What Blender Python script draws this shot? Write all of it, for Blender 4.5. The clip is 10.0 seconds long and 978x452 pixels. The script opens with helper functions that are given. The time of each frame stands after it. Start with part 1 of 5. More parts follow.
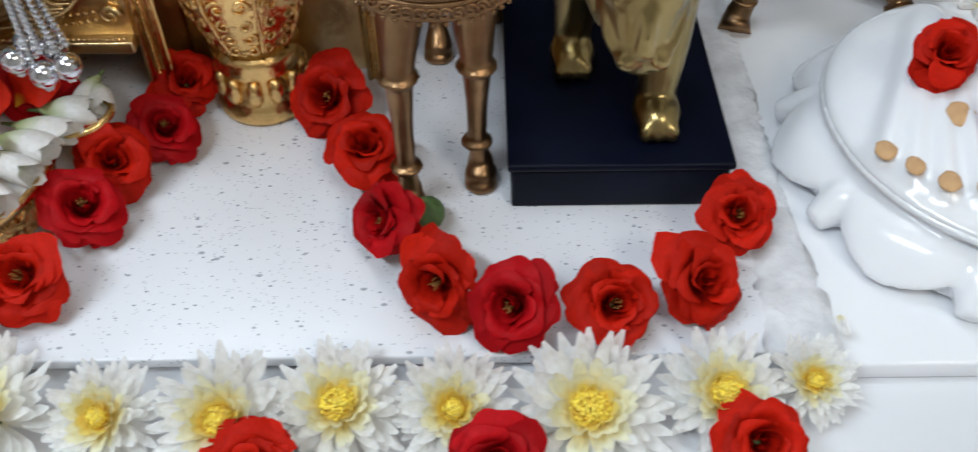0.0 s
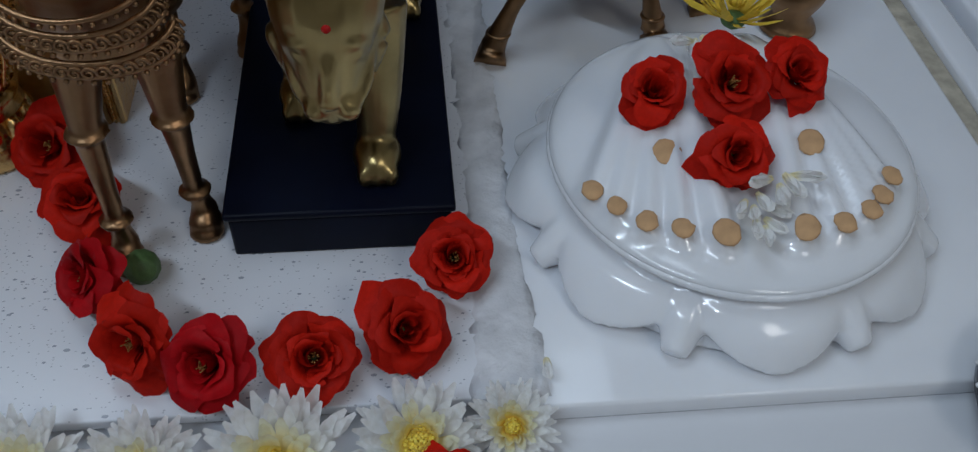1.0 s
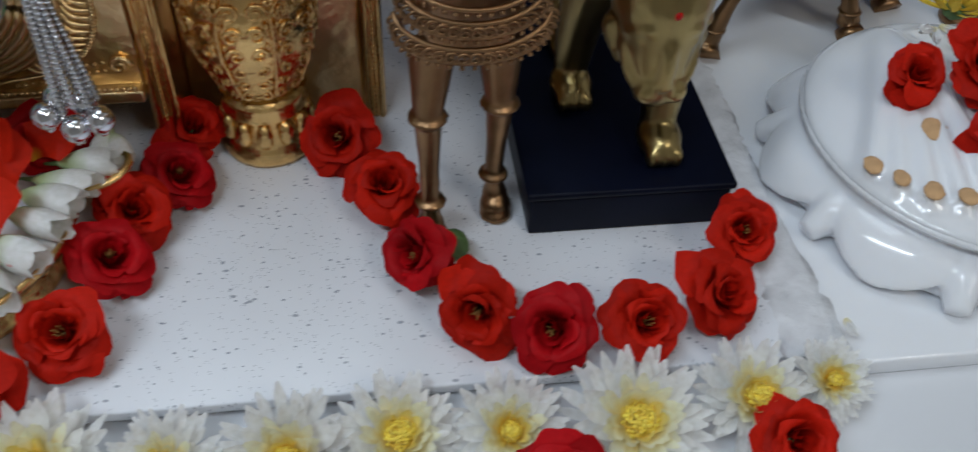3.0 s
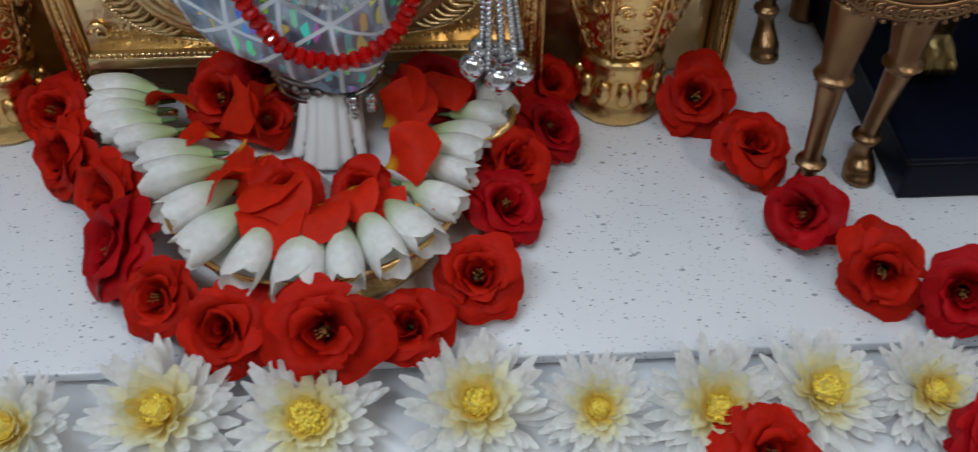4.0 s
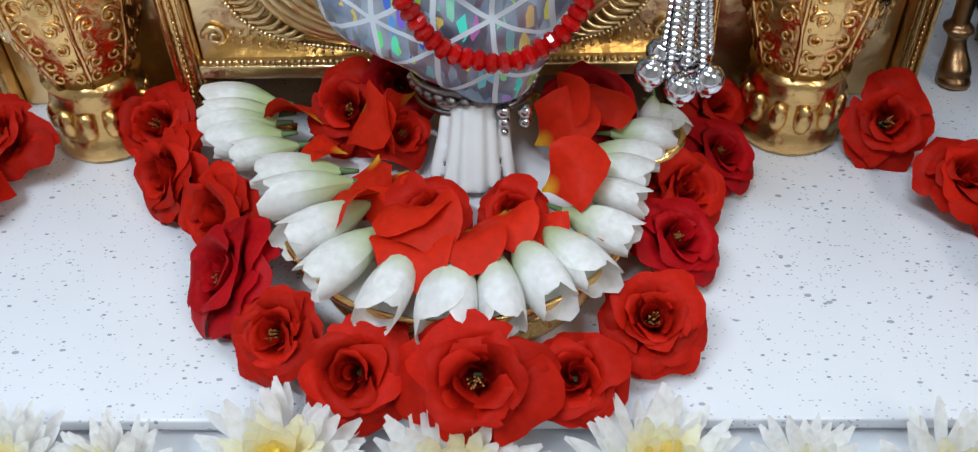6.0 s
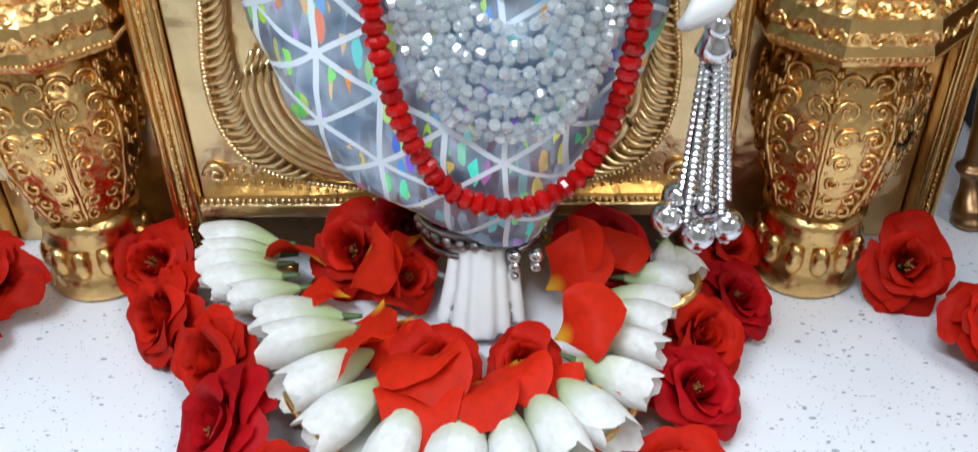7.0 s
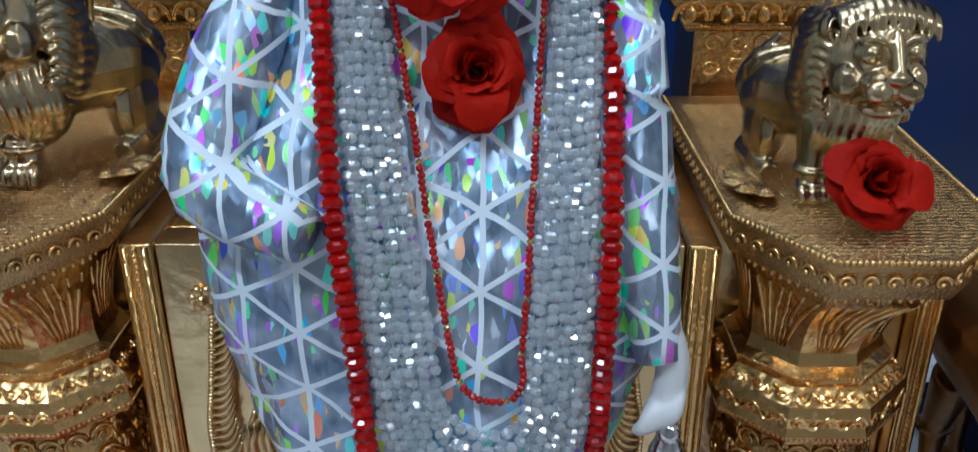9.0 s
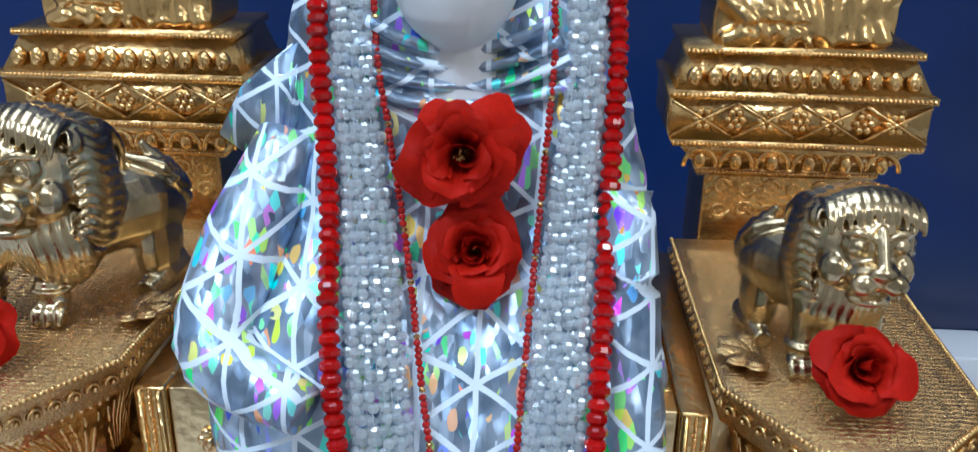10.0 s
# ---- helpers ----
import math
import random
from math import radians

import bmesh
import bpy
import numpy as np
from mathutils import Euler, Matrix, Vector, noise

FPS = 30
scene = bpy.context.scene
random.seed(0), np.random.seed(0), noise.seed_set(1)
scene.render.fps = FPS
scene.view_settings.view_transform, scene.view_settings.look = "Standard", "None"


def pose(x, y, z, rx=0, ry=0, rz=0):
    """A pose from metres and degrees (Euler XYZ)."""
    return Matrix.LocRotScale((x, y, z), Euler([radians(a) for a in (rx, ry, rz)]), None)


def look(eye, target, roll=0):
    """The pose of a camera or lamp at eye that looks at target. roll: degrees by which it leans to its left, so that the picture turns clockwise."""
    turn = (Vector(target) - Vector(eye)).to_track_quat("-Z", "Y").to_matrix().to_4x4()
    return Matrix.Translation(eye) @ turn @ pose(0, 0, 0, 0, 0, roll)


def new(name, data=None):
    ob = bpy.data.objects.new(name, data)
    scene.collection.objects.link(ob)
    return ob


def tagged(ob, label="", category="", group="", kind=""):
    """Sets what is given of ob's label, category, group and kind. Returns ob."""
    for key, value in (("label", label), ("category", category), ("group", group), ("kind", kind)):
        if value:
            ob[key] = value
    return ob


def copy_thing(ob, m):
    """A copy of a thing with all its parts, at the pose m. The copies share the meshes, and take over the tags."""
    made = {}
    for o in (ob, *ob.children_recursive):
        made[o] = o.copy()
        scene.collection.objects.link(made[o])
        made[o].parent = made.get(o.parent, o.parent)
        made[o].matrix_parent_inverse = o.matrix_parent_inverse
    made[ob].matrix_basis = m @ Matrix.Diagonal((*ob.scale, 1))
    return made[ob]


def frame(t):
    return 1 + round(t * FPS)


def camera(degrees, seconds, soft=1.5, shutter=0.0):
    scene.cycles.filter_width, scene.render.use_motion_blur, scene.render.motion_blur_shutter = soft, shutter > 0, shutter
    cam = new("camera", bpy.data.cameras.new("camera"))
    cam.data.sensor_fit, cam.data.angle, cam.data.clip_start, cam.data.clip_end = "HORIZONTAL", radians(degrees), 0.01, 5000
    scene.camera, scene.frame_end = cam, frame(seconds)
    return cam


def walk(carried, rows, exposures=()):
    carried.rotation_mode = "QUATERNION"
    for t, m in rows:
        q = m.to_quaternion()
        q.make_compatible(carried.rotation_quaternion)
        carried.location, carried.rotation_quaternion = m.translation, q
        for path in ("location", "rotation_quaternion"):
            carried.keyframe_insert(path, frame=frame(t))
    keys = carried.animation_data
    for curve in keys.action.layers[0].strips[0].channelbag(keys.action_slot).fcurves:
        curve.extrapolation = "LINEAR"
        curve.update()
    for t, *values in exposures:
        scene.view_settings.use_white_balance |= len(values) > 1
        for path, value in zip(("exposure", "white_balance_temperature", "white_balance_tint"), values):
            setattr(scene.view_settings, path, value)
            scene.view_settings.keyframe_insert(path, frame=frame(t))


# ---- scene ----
cam = camera(54.2, 10.0, soft=1.2, shutter=0.25)
PATH = [
    (0, (0.305, -0.413, 0.353), (0.309, 0.952, -1.109), -0.6),
    (0.5, (0.37, -0.404, 0.358), (0.45, 0.95, -1.112), 1.0),
    (1, (0.405, -0.398, 0.365), (0.572, 0.96, -1.094), 2.4),
    (1.5, (0.403, -0.395, 0.367), (0.596, 0.97, -1.082), 2.2),
    (2, (0.393, -0.398, 0.367), (0.603, 0.97, -1.076), 2.1),
    (2.5, (0.326, -0.408, 0.373), (0.553, 0.961, -1.067), 2.7),
    (3, (0.239, -0.419, 0.372), (0.465, 0.957, -1.062), 2.9),
    (3.2, (0.2, -0.423, 0.369), (0.41, 0.959, -1.061), 2.5),
    (4.3, (0.062, -0.415, 0.364), (0.05, 0.945, -1.103), -1.6),
    (4.5, (0.053, -0.409, 0.365), (0.003, 0.966, -1.085), -2.5),
    (5, (0.047, -0.406, 0.355), (-0.021, 0.985, -1.081), -3.0),
    (6.5, (0.033, -0.366, 0.295), (-0.009, 1.161, -0.996), -1.3),
    (7, (0.031, -0.36, 0.304), (-0.006, 1.256, -0.874), -1.1),
    (7.5, (0.033, -0.354, 0.328), (0.004, 1.341, -0.733), -1.1),
    (8, (0.034, -0.354, 0.347), (0.007, 1.39, -0.632), -0.9),
    (8.5, (0.034, -0.356, 0.369), (0.014, 1.422, -0.547), -0.6),
    (9, (0.038, -0.359, 0.395), (0.015, 1.453, -0.451), -0.1),
    (9.5, (0.044, -0.36, 0.423), (0.003, 1.469, -0.384), 0.7),
    (10, (0.054, -0.354, 0.447), (-0.052, 1.496, -0.306), 1.0),
]
EXPOSURES = ((0, 0.2, 6500, 8), (0.5, -0.27, 6400, 8), (1.0, -0.9, 5900, 8), (1.5, -0.85, 5800, 8), (2.0, -0.85, 5800, 8), (2.5, -0.95, 5900, 8), (3.0, -0.45, 6300, 8), (3.2, -0.3, 6400, 8), (4.3, -0.45, 6400, 8), (5.2, 0.1, 6400, 8), (6.5, 0.35, 6200, 8), (7.0, 0.55, 6300, 8), (7.5, 0.47, 6100, 8), (8.0, 0.02, 5850, 8), (8.5, -0.1, 5750, 7), (9.0, -0.40, 5600, 7), (9.5, -0.68, 5500, 7), (10.0, 0.17, 5550, 7))
walk(cam, [(t, look(*rest)) for t, *rest in PATH], EXPOSURES)


# ---- world and light ----
world = bpy.data.worlds.new("room_air")
world.use_nodes = True
scene.world = world
world.node_tree.nodes["Background"].inputs[0].default_value = (0.75, 0.85, 1.0, 1)
world.node_tree.nodes["Background"].inputs[1].default_value = 0.11


def area(name, eye, target, sx, sy, power, col):
    d = bpy.data.lights.new(name, "AREA")
    d.shape, d.size, d.size_y, d.energy, d.color = "RECTANGLE", sx, sy, power, col
    ob = new(name, d)
    ob.matrix_world = look(eye, target)
    return ob


area("tube_light", (-0.55, -0.85, 1.75), (0.15, 0.0, 0.0), 1.2, 0.07, 22, (0.80, 0.90, 1.0))
area("ceiling_panel_light", (0.1, 0.25, 2.0), (0.1, 0.0, 0.0), 0.9, 0.9, 11.5, (0.78, 0.89, 1.0))
# Warm fill added from the front right, where no lamp is known.
area("warm_fill_light", (1.1, -1.3, 1.5), (0.1, 0.0, 0.15), 0.5, 0.5, 8, (1.0, 0.94, 0.86))


# ---- materials ----
def material(name, col, rough=0.5, metal=0.0, scale=40.0, vary=0.12, bump=0.1, bscale=120.0, per_object=0.0, spec=0.5, coat=0.0, dist=0.001):
    """A principled surface with two scales of colour change and fine relief."""
    m = bpy.data.materials.new(name)
    m.use_nodes = True
    nt = m.node_tree
    b = nt.nodes["Principled BSDF"]
    tc = nt.nodes.new("ShaderNodeTexCoord")
    n1 = nt.nodes.new("ShaderNodeTexNoise")
    n1.inputs["Scale"].default_value, n1.inputs["Detail"].default_value = scale, 6
    n2 = nt.nodes.new("ShaderNodeTexNoise")
    n2.inputs["Scale"].default_value, n2.inputs["Detail"].default_value = bscale, 5
    for n in (n1, n2):
        nt.links.new(tc.outputs["Object"], n.inputs["Vector"])
    ramp = nt.nodes.new("ShaderNodeValToRGB")
    e = ramp.color_ramp.elements
    e[0].position, e[1].position = 0.3, 0.72
    e[0].color = (*[c * (1 - vary) for c in col], 1)
    e[1].color = (*[min(1, c * (1 + vary)) for c in col], 1)
    nt.links.new(n1.outputs["Fac"], ramp.inputs[0])
    last = ramp.outputs[0]
    if per_object:
        oi = nt.nodes.new("ShaderNodeObjectInfo")
        hs = nt.nodes.new("ShaderNodeHueSaturation")
        mr = nt.nodes.new("ShaderNodeMapRange")
        mr.inputs["To Min"].default_value, mr.inputs["To Max"].default_value = 1 - per_object, 1 + per_object
        nt.links.new(oi.outputs["Random"], mr.inputs["Value"])
        nt.links.new(mr.outputs[0], hs.inputs["Value"])
        nt.links.new(last, hs.inputs["Color"])
        last = hs.outputs[0]
    nt.links.new(last, b.inputs["Base Color"])
    b.inputs["Roughness"].default_value, b.inputs["Metallic"].default_value = rough, metal
    b.inputs["Specular IOR Level"].default_value = spec
    b.inputs["Coat Weight"].default_value = coat
    if bump:
        bp = nt.nodes.new("ShaderNodeBump")
        bp.inputs["Strength"].default_value, bp.inputs["Distance"].default_value = bump, dist
        nt.links.new(n2.outputs["Fac"], bp.inputs["Height"])
        nt.links.new(bp.outputs[0], b.inputs["Normal"])
    return m


def quartz():
    """White engineered stone with grey and glassy chips."""
    m = material("quartz_stone", (0.72, 0.73, 0.77), 0.22, 0, 9, 0.04, 0.03, 300)
    nt = m.node_tree
    b = nt.nodes["Principled BSDF"]
    base = b.inputs["Base Color"].links[0].from_socket
    tc = next(n for n in nt.nodes if n.type == "TEX_COORD")
    for sc, size, thin, col in ((105, 0.17, 0.84, (0.36, 0.38, 0.43, 1)), (210, 0.21, 0.82, (0.30, 0.32, 0.37, 1)), (470, 0.26, 0.78, (0.42, 0.43, 0.47, 1))):
        v = nt.nodes.new("ShaderNodeTexVoronoi")
        v.inputs["Scale"].default_value = sc
        warp = nt.nodes.new("ShaderNodeMapping")
        warp.inputs["Rotation"].default_value = (0, 0, sc * 0.01)
        warp.inputs["Scale"].default_value = (1, 1.7, 1)
        nt.links.new(tc.outputs["Object"], warp.inputs[0])
        nt.links.new(warp.outputs[0], v.inputs["Vector"])
        lt = nt.nodes.new("ShaderNodeMath")
        lt.operation = "LESS_THAN"
        lt.inputs[1].default_value = size
        nt.links.new(v.outputs["Distance"], lt.inputs[0])
        sep = nt.nodes.new("ShaderNodeSeparateColor")
        nt.links.new(v.outputs["Color"], sep.inputs[0])
        gt = nt.nodes.new("ShaderNodeMath")
        gt.operation = "GREATER_THAN"
        gt.inputs[1].default_value = thin
        nt.links.new(sep.outputs[0], gt.inputs[0])
        mu = nt.nodes.new("ShaderNodeMath")
        mu.operation = "MULTIPLY"
        nt.links.new(lt.outputs[0], mu.inputs[0])
        nt.links.new(gt.outputs[0], mu.inputs[1])
        mx = nt.nodes.new("ShaderNodeMix")
        mx.data_type = "RGBA"
        nt.links.new(mu.outputs[0], mx.inputs["Factor"])
        nt.links.new(base, mx.inputs["A"])
        mx.inputs["B"].default_value = col
        base = mx.outputs["Result"]
    nt.links.new(base, b.inputs["Base Color"])
    return m


def hologram():
    """Silver foil cloth with small facets, painted prismatic glints and a white printed net of six-armed stars."""
    m = bpy.data.materials.new("holographic_foil")
    m.use_nodes = True
    nt = m.node_tree
    N, L = nt.nodes, nt.links
    b = N["Principled BSDF"]
    tc = N.new("ShaderNodeTexCoord")

    def math_node(op, a, c=None):
        n = N.new("ShaderNodeMath")
        n.operation = op
        for k, v in ((0, a), (1, c)):
            if v is None:
                continue
            if isinstance(v, (int, float)):
                n.inputs[k].default_value = v
            else:
                L.new(v, n.inputs[k])
        return n.outputs[0]

    step = 0.0225
    sep = N.new("ShaderNodeSeparateXYZ")
    wob = N.new("ShaderNodeTexNoise")
    wob.inputs["Scale"].default_value = 18
    L.new(tc.outputs["Object"], wob.inputs["Vector"])
    L.new(tc.outputs["Object"], sep.inputs[0])
    wv = math_node("MULTIPLY", math_node("SUBTRACT", wob.outputs["Fac"], 0.5), 0.009)
    x = math_node("ADD", math_node("SUBTRACT", sep.outputs[0], 0.031 - step), wv)
    z = math_node("ADD", sep.outputs[2], wv)
    near = None
    for a in (0, 60, 120):
        d = math_node("ADD", math_node("MULTIPLY", x, math.cos(radians(a)) / step), math_node("MULTIPLY", z, math.sin(radians(a)) / step))
        f = math_node("ABSOLUTE", math_node("SUBTRACT", math_node("FRACT", math_node("ADD", d, 0.5)), 0.5))
        near = f if near is None else math_node("MINIMUM", near, f)
    line = math_node("LESS_THAN", near, 0.047)
    # sparse prismatic glints painted into the colour of a softly rippled sheet
    stretch = N.new("ShaderNodeMapping")
    stretch.inputs["Rotation"].default_value = (0, 0.35, 0)
    stretch.inputs["Scale"].default_value = (1.7, 1, 0.55)
    L.new(tc.outputs["Object"], stretch.inputs[0])
    vor = N.new("ShaderNodeTexVoronoi")
    vor.inputs["Scale"].default_value = 185
    L.new(stretch.outputs[0], vor.inputs["Vector"])
    sc = N.new("ShaderNodeSeparateColor")
    L.new(vor.outputs["Color"], sc.inputs[0])
    patch = N.new("ShaderNodeTexNoise")
    patch.inputs["Scale"].default_value = 55
    L.new(tc.outputs["Object"], patch.inputs["Vector"])
    painted_glint = math_node("MULTIPLY", math_node("GREATER_THAN", math_node("ADD", sc.outputs[1], math_node("MULTIPLY", patch.outputs["Fac"], 0.9)), 1.22), math_node("LESS_THAN", vor.outputs["Distance"], 0.72))
    cc = N.new("ShaderNodeCombineColor")
    cc.mode = "HSV"
    L.new(math_node("ADD", math_node("MULTIPLY", sc.outputs[0], 0.80), 0.02), cc.inputs[0])
    L.new(math_node("ADD", math_node("MULTIPLY", sc.outputs[2], 0.35), 0.58), cc.inputs[1])
    cc.inputs[2].default_value = 1.0
    tone = N.new("ShaderNodeValToRGB")
    tone.color_ramp.elements[0].position, tone.color_ramp.elements[1].position = 0.38, 0.66
    tone.color_ramp.elements[0].color, tone.color_ramp.elements[1].color = (0.20, 0.28, 0.40, 1), (0.54, 0.64, 0.78, 1)
    L.new(patch.outputs["Fac"], tone.inputs[0])
    tint = N.new("ShaderNodeMix")
    tint.data_type = "RGBA"
    L.new(painted_glint, tint.inputs["Factor"])
    L.new(tone.outputs[0], tint.inputs["A"])
    L.new(cc.outputs[0], tint.inputs["B"])
    mix = N.new("ShaderNodeMix")
    mix.data_type = "RGBA"
    L.new(line, mix.inputs["Factor"])
    L.new(tint.outputs["Result"], mix.inputs["A"])
    mix.inputs["B"].default_value = (0.80, 0.89, 0.98, 1)
    L.new(mix.outputs["Result"], b.inputs["Base Color"])
    keep = math_node("SUBTRACT", 1.0, line)
    L.new(math_node("MULTIPLY", math_node("MULTIPLY", keep, 0.66), math_node("SUBTRACT", 1.0, math_node("MULTIPLY", painted_glint, 0.65))), b.inputs["Metallic"])
    L.new(math_node("ADD", math_node("MULTIPLY", line, 0.35), 0.34), b.inputs["Roughness"])
    geo = N.new("ShaderNodeNewGeometry")
    acc = geo.outputs["Normal"]
    soft = N.new("ShaderNodeTexNoise")
    soft.inputs["Scale"].default_value, soft.inputs["Detail"].default_value = 90, 3
    L.new(stretch.outputs[0], soft.inputs["Vector"])
    for tex, amount in ((soft, 0.55), (vor, 0.42)):
        s = N.new("ShaderNodeVectorMath")
        s.operation = "SUBTRACT"
        L.new(tex.outputs["Color"], s.inputs[0])
        s.inputs[1].default_value = (0.5, 0.5, 0.5)
        k = N.new("ShaderNodeVectorMath")
        k.operation = "SCALE"
        L.new(s.outputs[0], k.inputs[0])
        L.new(math_node("MULTIPLY", keep, amount), k.inputs["Scale"])
        ad = N.new("ShaderNodeVectorMath")
        ad.operation = "ADD"
        L.new(acc, ad.inputs[0])
        L.new(k.outputs[0], ad.inputs[1])
        acc = ad.outputs[0]
    nn = N.new("ShaderNodeVectorMath")
    nn.operation = "NORMALIZE"
    L.new(acc, nn.inputs[0])
    L.new(nn.outputs[0], b.inputs["Normal"])
    return m


def petal_material(name, col, base_col, rough, per_object, reach, through_light=0.22, spec=0.1):
    """Thin petal: colour runs from its base to its edge, with some light through it."""
    m = material(name, col, rough, 0, 300, 0.1, 0.12, 900, per_object, spec)
    nt = m.node_tree
    b = nt.nodes["Principled BSDF"]
    last = b.inputs["Base Color"].links[0].from_socket
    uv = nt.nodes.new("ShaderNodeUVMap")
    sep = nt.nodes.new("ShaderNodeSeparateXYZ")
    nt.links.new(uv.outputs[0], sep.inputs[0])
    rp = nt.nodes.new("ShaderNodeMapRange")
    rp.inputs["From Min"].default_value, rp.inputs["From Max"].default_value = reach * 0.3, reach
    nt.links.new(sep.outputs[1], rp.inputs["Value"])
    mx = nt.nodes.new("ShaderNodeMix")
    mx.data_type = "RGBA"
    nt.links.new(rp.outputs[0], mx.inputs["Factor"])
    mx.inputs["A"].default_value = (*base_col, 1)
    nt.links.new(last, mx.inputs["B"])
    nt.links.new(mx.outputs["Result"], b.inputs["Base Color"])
    tr = nt.nodes.new("ShaderNodeBsdfTranslucent")
    nt.links.new(mx.outputs["Result"], tr.inputs[0])
    ms = nt.nodes.new("ShaderNodeMixShader")
    ms.inputs[0].default_value = through_light
    nt.links.new(b.outputs[0], ms.inputs[1])
    nt.links.new(tr.outputs[0], ms.inputs[2])
    nt.links.new(ms.outputs[0], nt.nodes["Material Output"].inputs[0])
    return m


QUARTZ = quartz()
MARBLE = material("white_marble", (0.82, 0.83, 0.86), 0.13, 0, 14, 0.03, 0.02, 60, coat=0.25)
for _n in (MARBLE,):
    _p = _n.node_tree.nodes["Principled BSDF"]
    _p.inputs["Subsurface Weight"].default_value, _p.inputs["Subsurface Scale"].default_value = 0.35, 0.012
    _p.inputs["Subsurface Radius"].default_value = (1, 0.95, 0.9)
IDOL = material("idol_marble", (0.74, 0.74, 0.74), 0.3, 0, 30, 0.05, 0.02, 80)
TABLE = material("white_laminate", (0.72, 0.73, 0.76), 0.3, 0, 6, 0.04, 0.03, 90)
GROUT = material("white_cement", (0.66, 0.66, 0.68), 0.85, 0, 60, 0.16, 0.6, 160, dist=0.003)
DIRTY = material("stained_grout", (0.42, 0.38, 0.3), 0.9, 0, 90, 0.3, 0.5, 200)
GOLD = material("stamped_gold_brass", (0.80, 0.515, 0.205), 0.25, 1, 25, 0.18, 0.45, 140, dist=0.0016)
FOIL = material("hammered_gold_sheet", (0.86, 0.64, 0.34), 0.28, 1, 30, 0.15, 0.6, 55, dist=0.003)
TREAD = material("dimpled_gold_plate", (0.66, 0.43, 0.19), 0.24, 1, 30, 0.12, 0.8, 1000, dist=0.001)
BRONZE = material("worn_bronze", (0.31, 0.18, 0.09), 0.36, 1, 40, 0.3, 0.3, 180)


def stamped(m, scale, amount):
    """Adds shallow stamped dimples to a metal's relief."""
    nt = m.node_tree
    first = next(n for n in nt.nodes if n.type == "BUMP")
    tc = next(n for n in nt.nodes if n.type == "TEX_COORD")
    v = nt.nodes.new("ShaderNodeTexVoronoi")
    v.feature = "SMOOTH_F1"
    v.inputs["Scale"].default_value = scale
    nt.links.new(tc.outputs["Object"], v.inputs["Vector"])
    bp = nt.nodes.new("ShaderNodeBump")
    bp.inputs["Strength"].default_value, bp.inputs["Distance"].default_value = amount, 0.0012
    nt.links.new(v.outputs["Distance"], bp.inputs["Height"])
    nt.links.new(first.outputs[0], bp.inputs["Normal"])
    nt.links.new(bp.outputs[0], nt.nodes["Principled BSDF"].inputs["Normal"])


stamped(GOLD, 260, 0.35)
stamped(FOIL, 120, 0.35)
BRASS = material("aged_brass", (0.36, 0.27, 0.115), 0.29, 1, 30, 0.25, 0.15, 120)
LIONM = material("silvered_brass", (0.60, 0.47, 0.28), 0.25, 1, 45, 0.4, 0.35, 160)
NAVY = material("navy_lacquer", (0.0025, 0.004, 0.013), 0.42, 0, 30, 0.3, 0.03, 200, spec=0.13)
SILVER = material("silver", (0.75, 0.76, 0.8), 0.13, 1, 200, 0.1, 0.0)
OXID = material("oxidised_silver", (0.33, 0.32, 0.32), 0.3, 1, 200, 0.3, 0.2, 400)
BLUE = material("deep_blue_board", (0.006, 0.022, 0.10), 0.28, 0, 3, 0.5, 0.05, 30)
WALL = material("painted_wall", (0.74, 0.71, 0.66), 0.8, 0, 2, 0.08, 0.1, 80)
DARKWOOD = material("brown_floor", (0.16, 0.09, 0.05), 0.5, 0, 6, 0.3, 0.1, 40)
BLACK = material("black_lacquer", (0.006, 0.006, 0.008), 0.2, 0, 30, 0.3, 0.02, 200)
PASTE = material("sandalwood_paste", (0.56, 0.34, 0.17), 0.85, 0, 120, 0.14, 0.6, 260)
HOLO = hologram()
REDBEAD = material("red_cut_glass", (0.40, 0.0025, 0.002), 0.1, 0, 100, 0.1, 0, per_object=0.25, spec=0.32, coat=0.1)
REDSEED = material("red_seed_bead", (0.38, 0.008, 0.006), 0.25, 0, 100, 0.1, 0, per_object=0.2)
GOLDSEED = material("gold_seed_bead", (0.8, 0.5, 0.2), 0.2, 1, 100, 0.1, 0)
# RED and CRIMSON darken at the base: shade between petals put into the colour.
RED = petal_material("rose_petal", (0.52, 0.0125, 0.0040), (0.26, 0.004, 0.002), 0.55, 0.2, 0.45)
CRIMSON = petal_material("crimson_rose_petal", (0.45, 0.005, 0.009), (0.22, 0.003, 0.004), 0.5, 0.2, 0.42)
LOOSE = petal_material("fallen_petal", (0.64, 0.022, 0.006), (0.8, 0.42, 0.03), 0.5, 0.15, 0.34)
WHITEP = petal_material("white_petal", (0.97, 0.96, 0.92), (0.96, 0.90, 0.62), 0.55, 0.03, 0.40, 0.45)
CREAM = petal_material("tuberose_petal", (0.96, 0.96, 0.92), (0.58, 0.70, 0.36), 0.4, 0.04, 0.62, 0.35, 0.3)
PALE = petal_material("pale_yellow_petal", (0.97, 0.93, 0.72), (0.96, 0.78, 0.26), 0.5, 0.06, 0.8, 0.45)
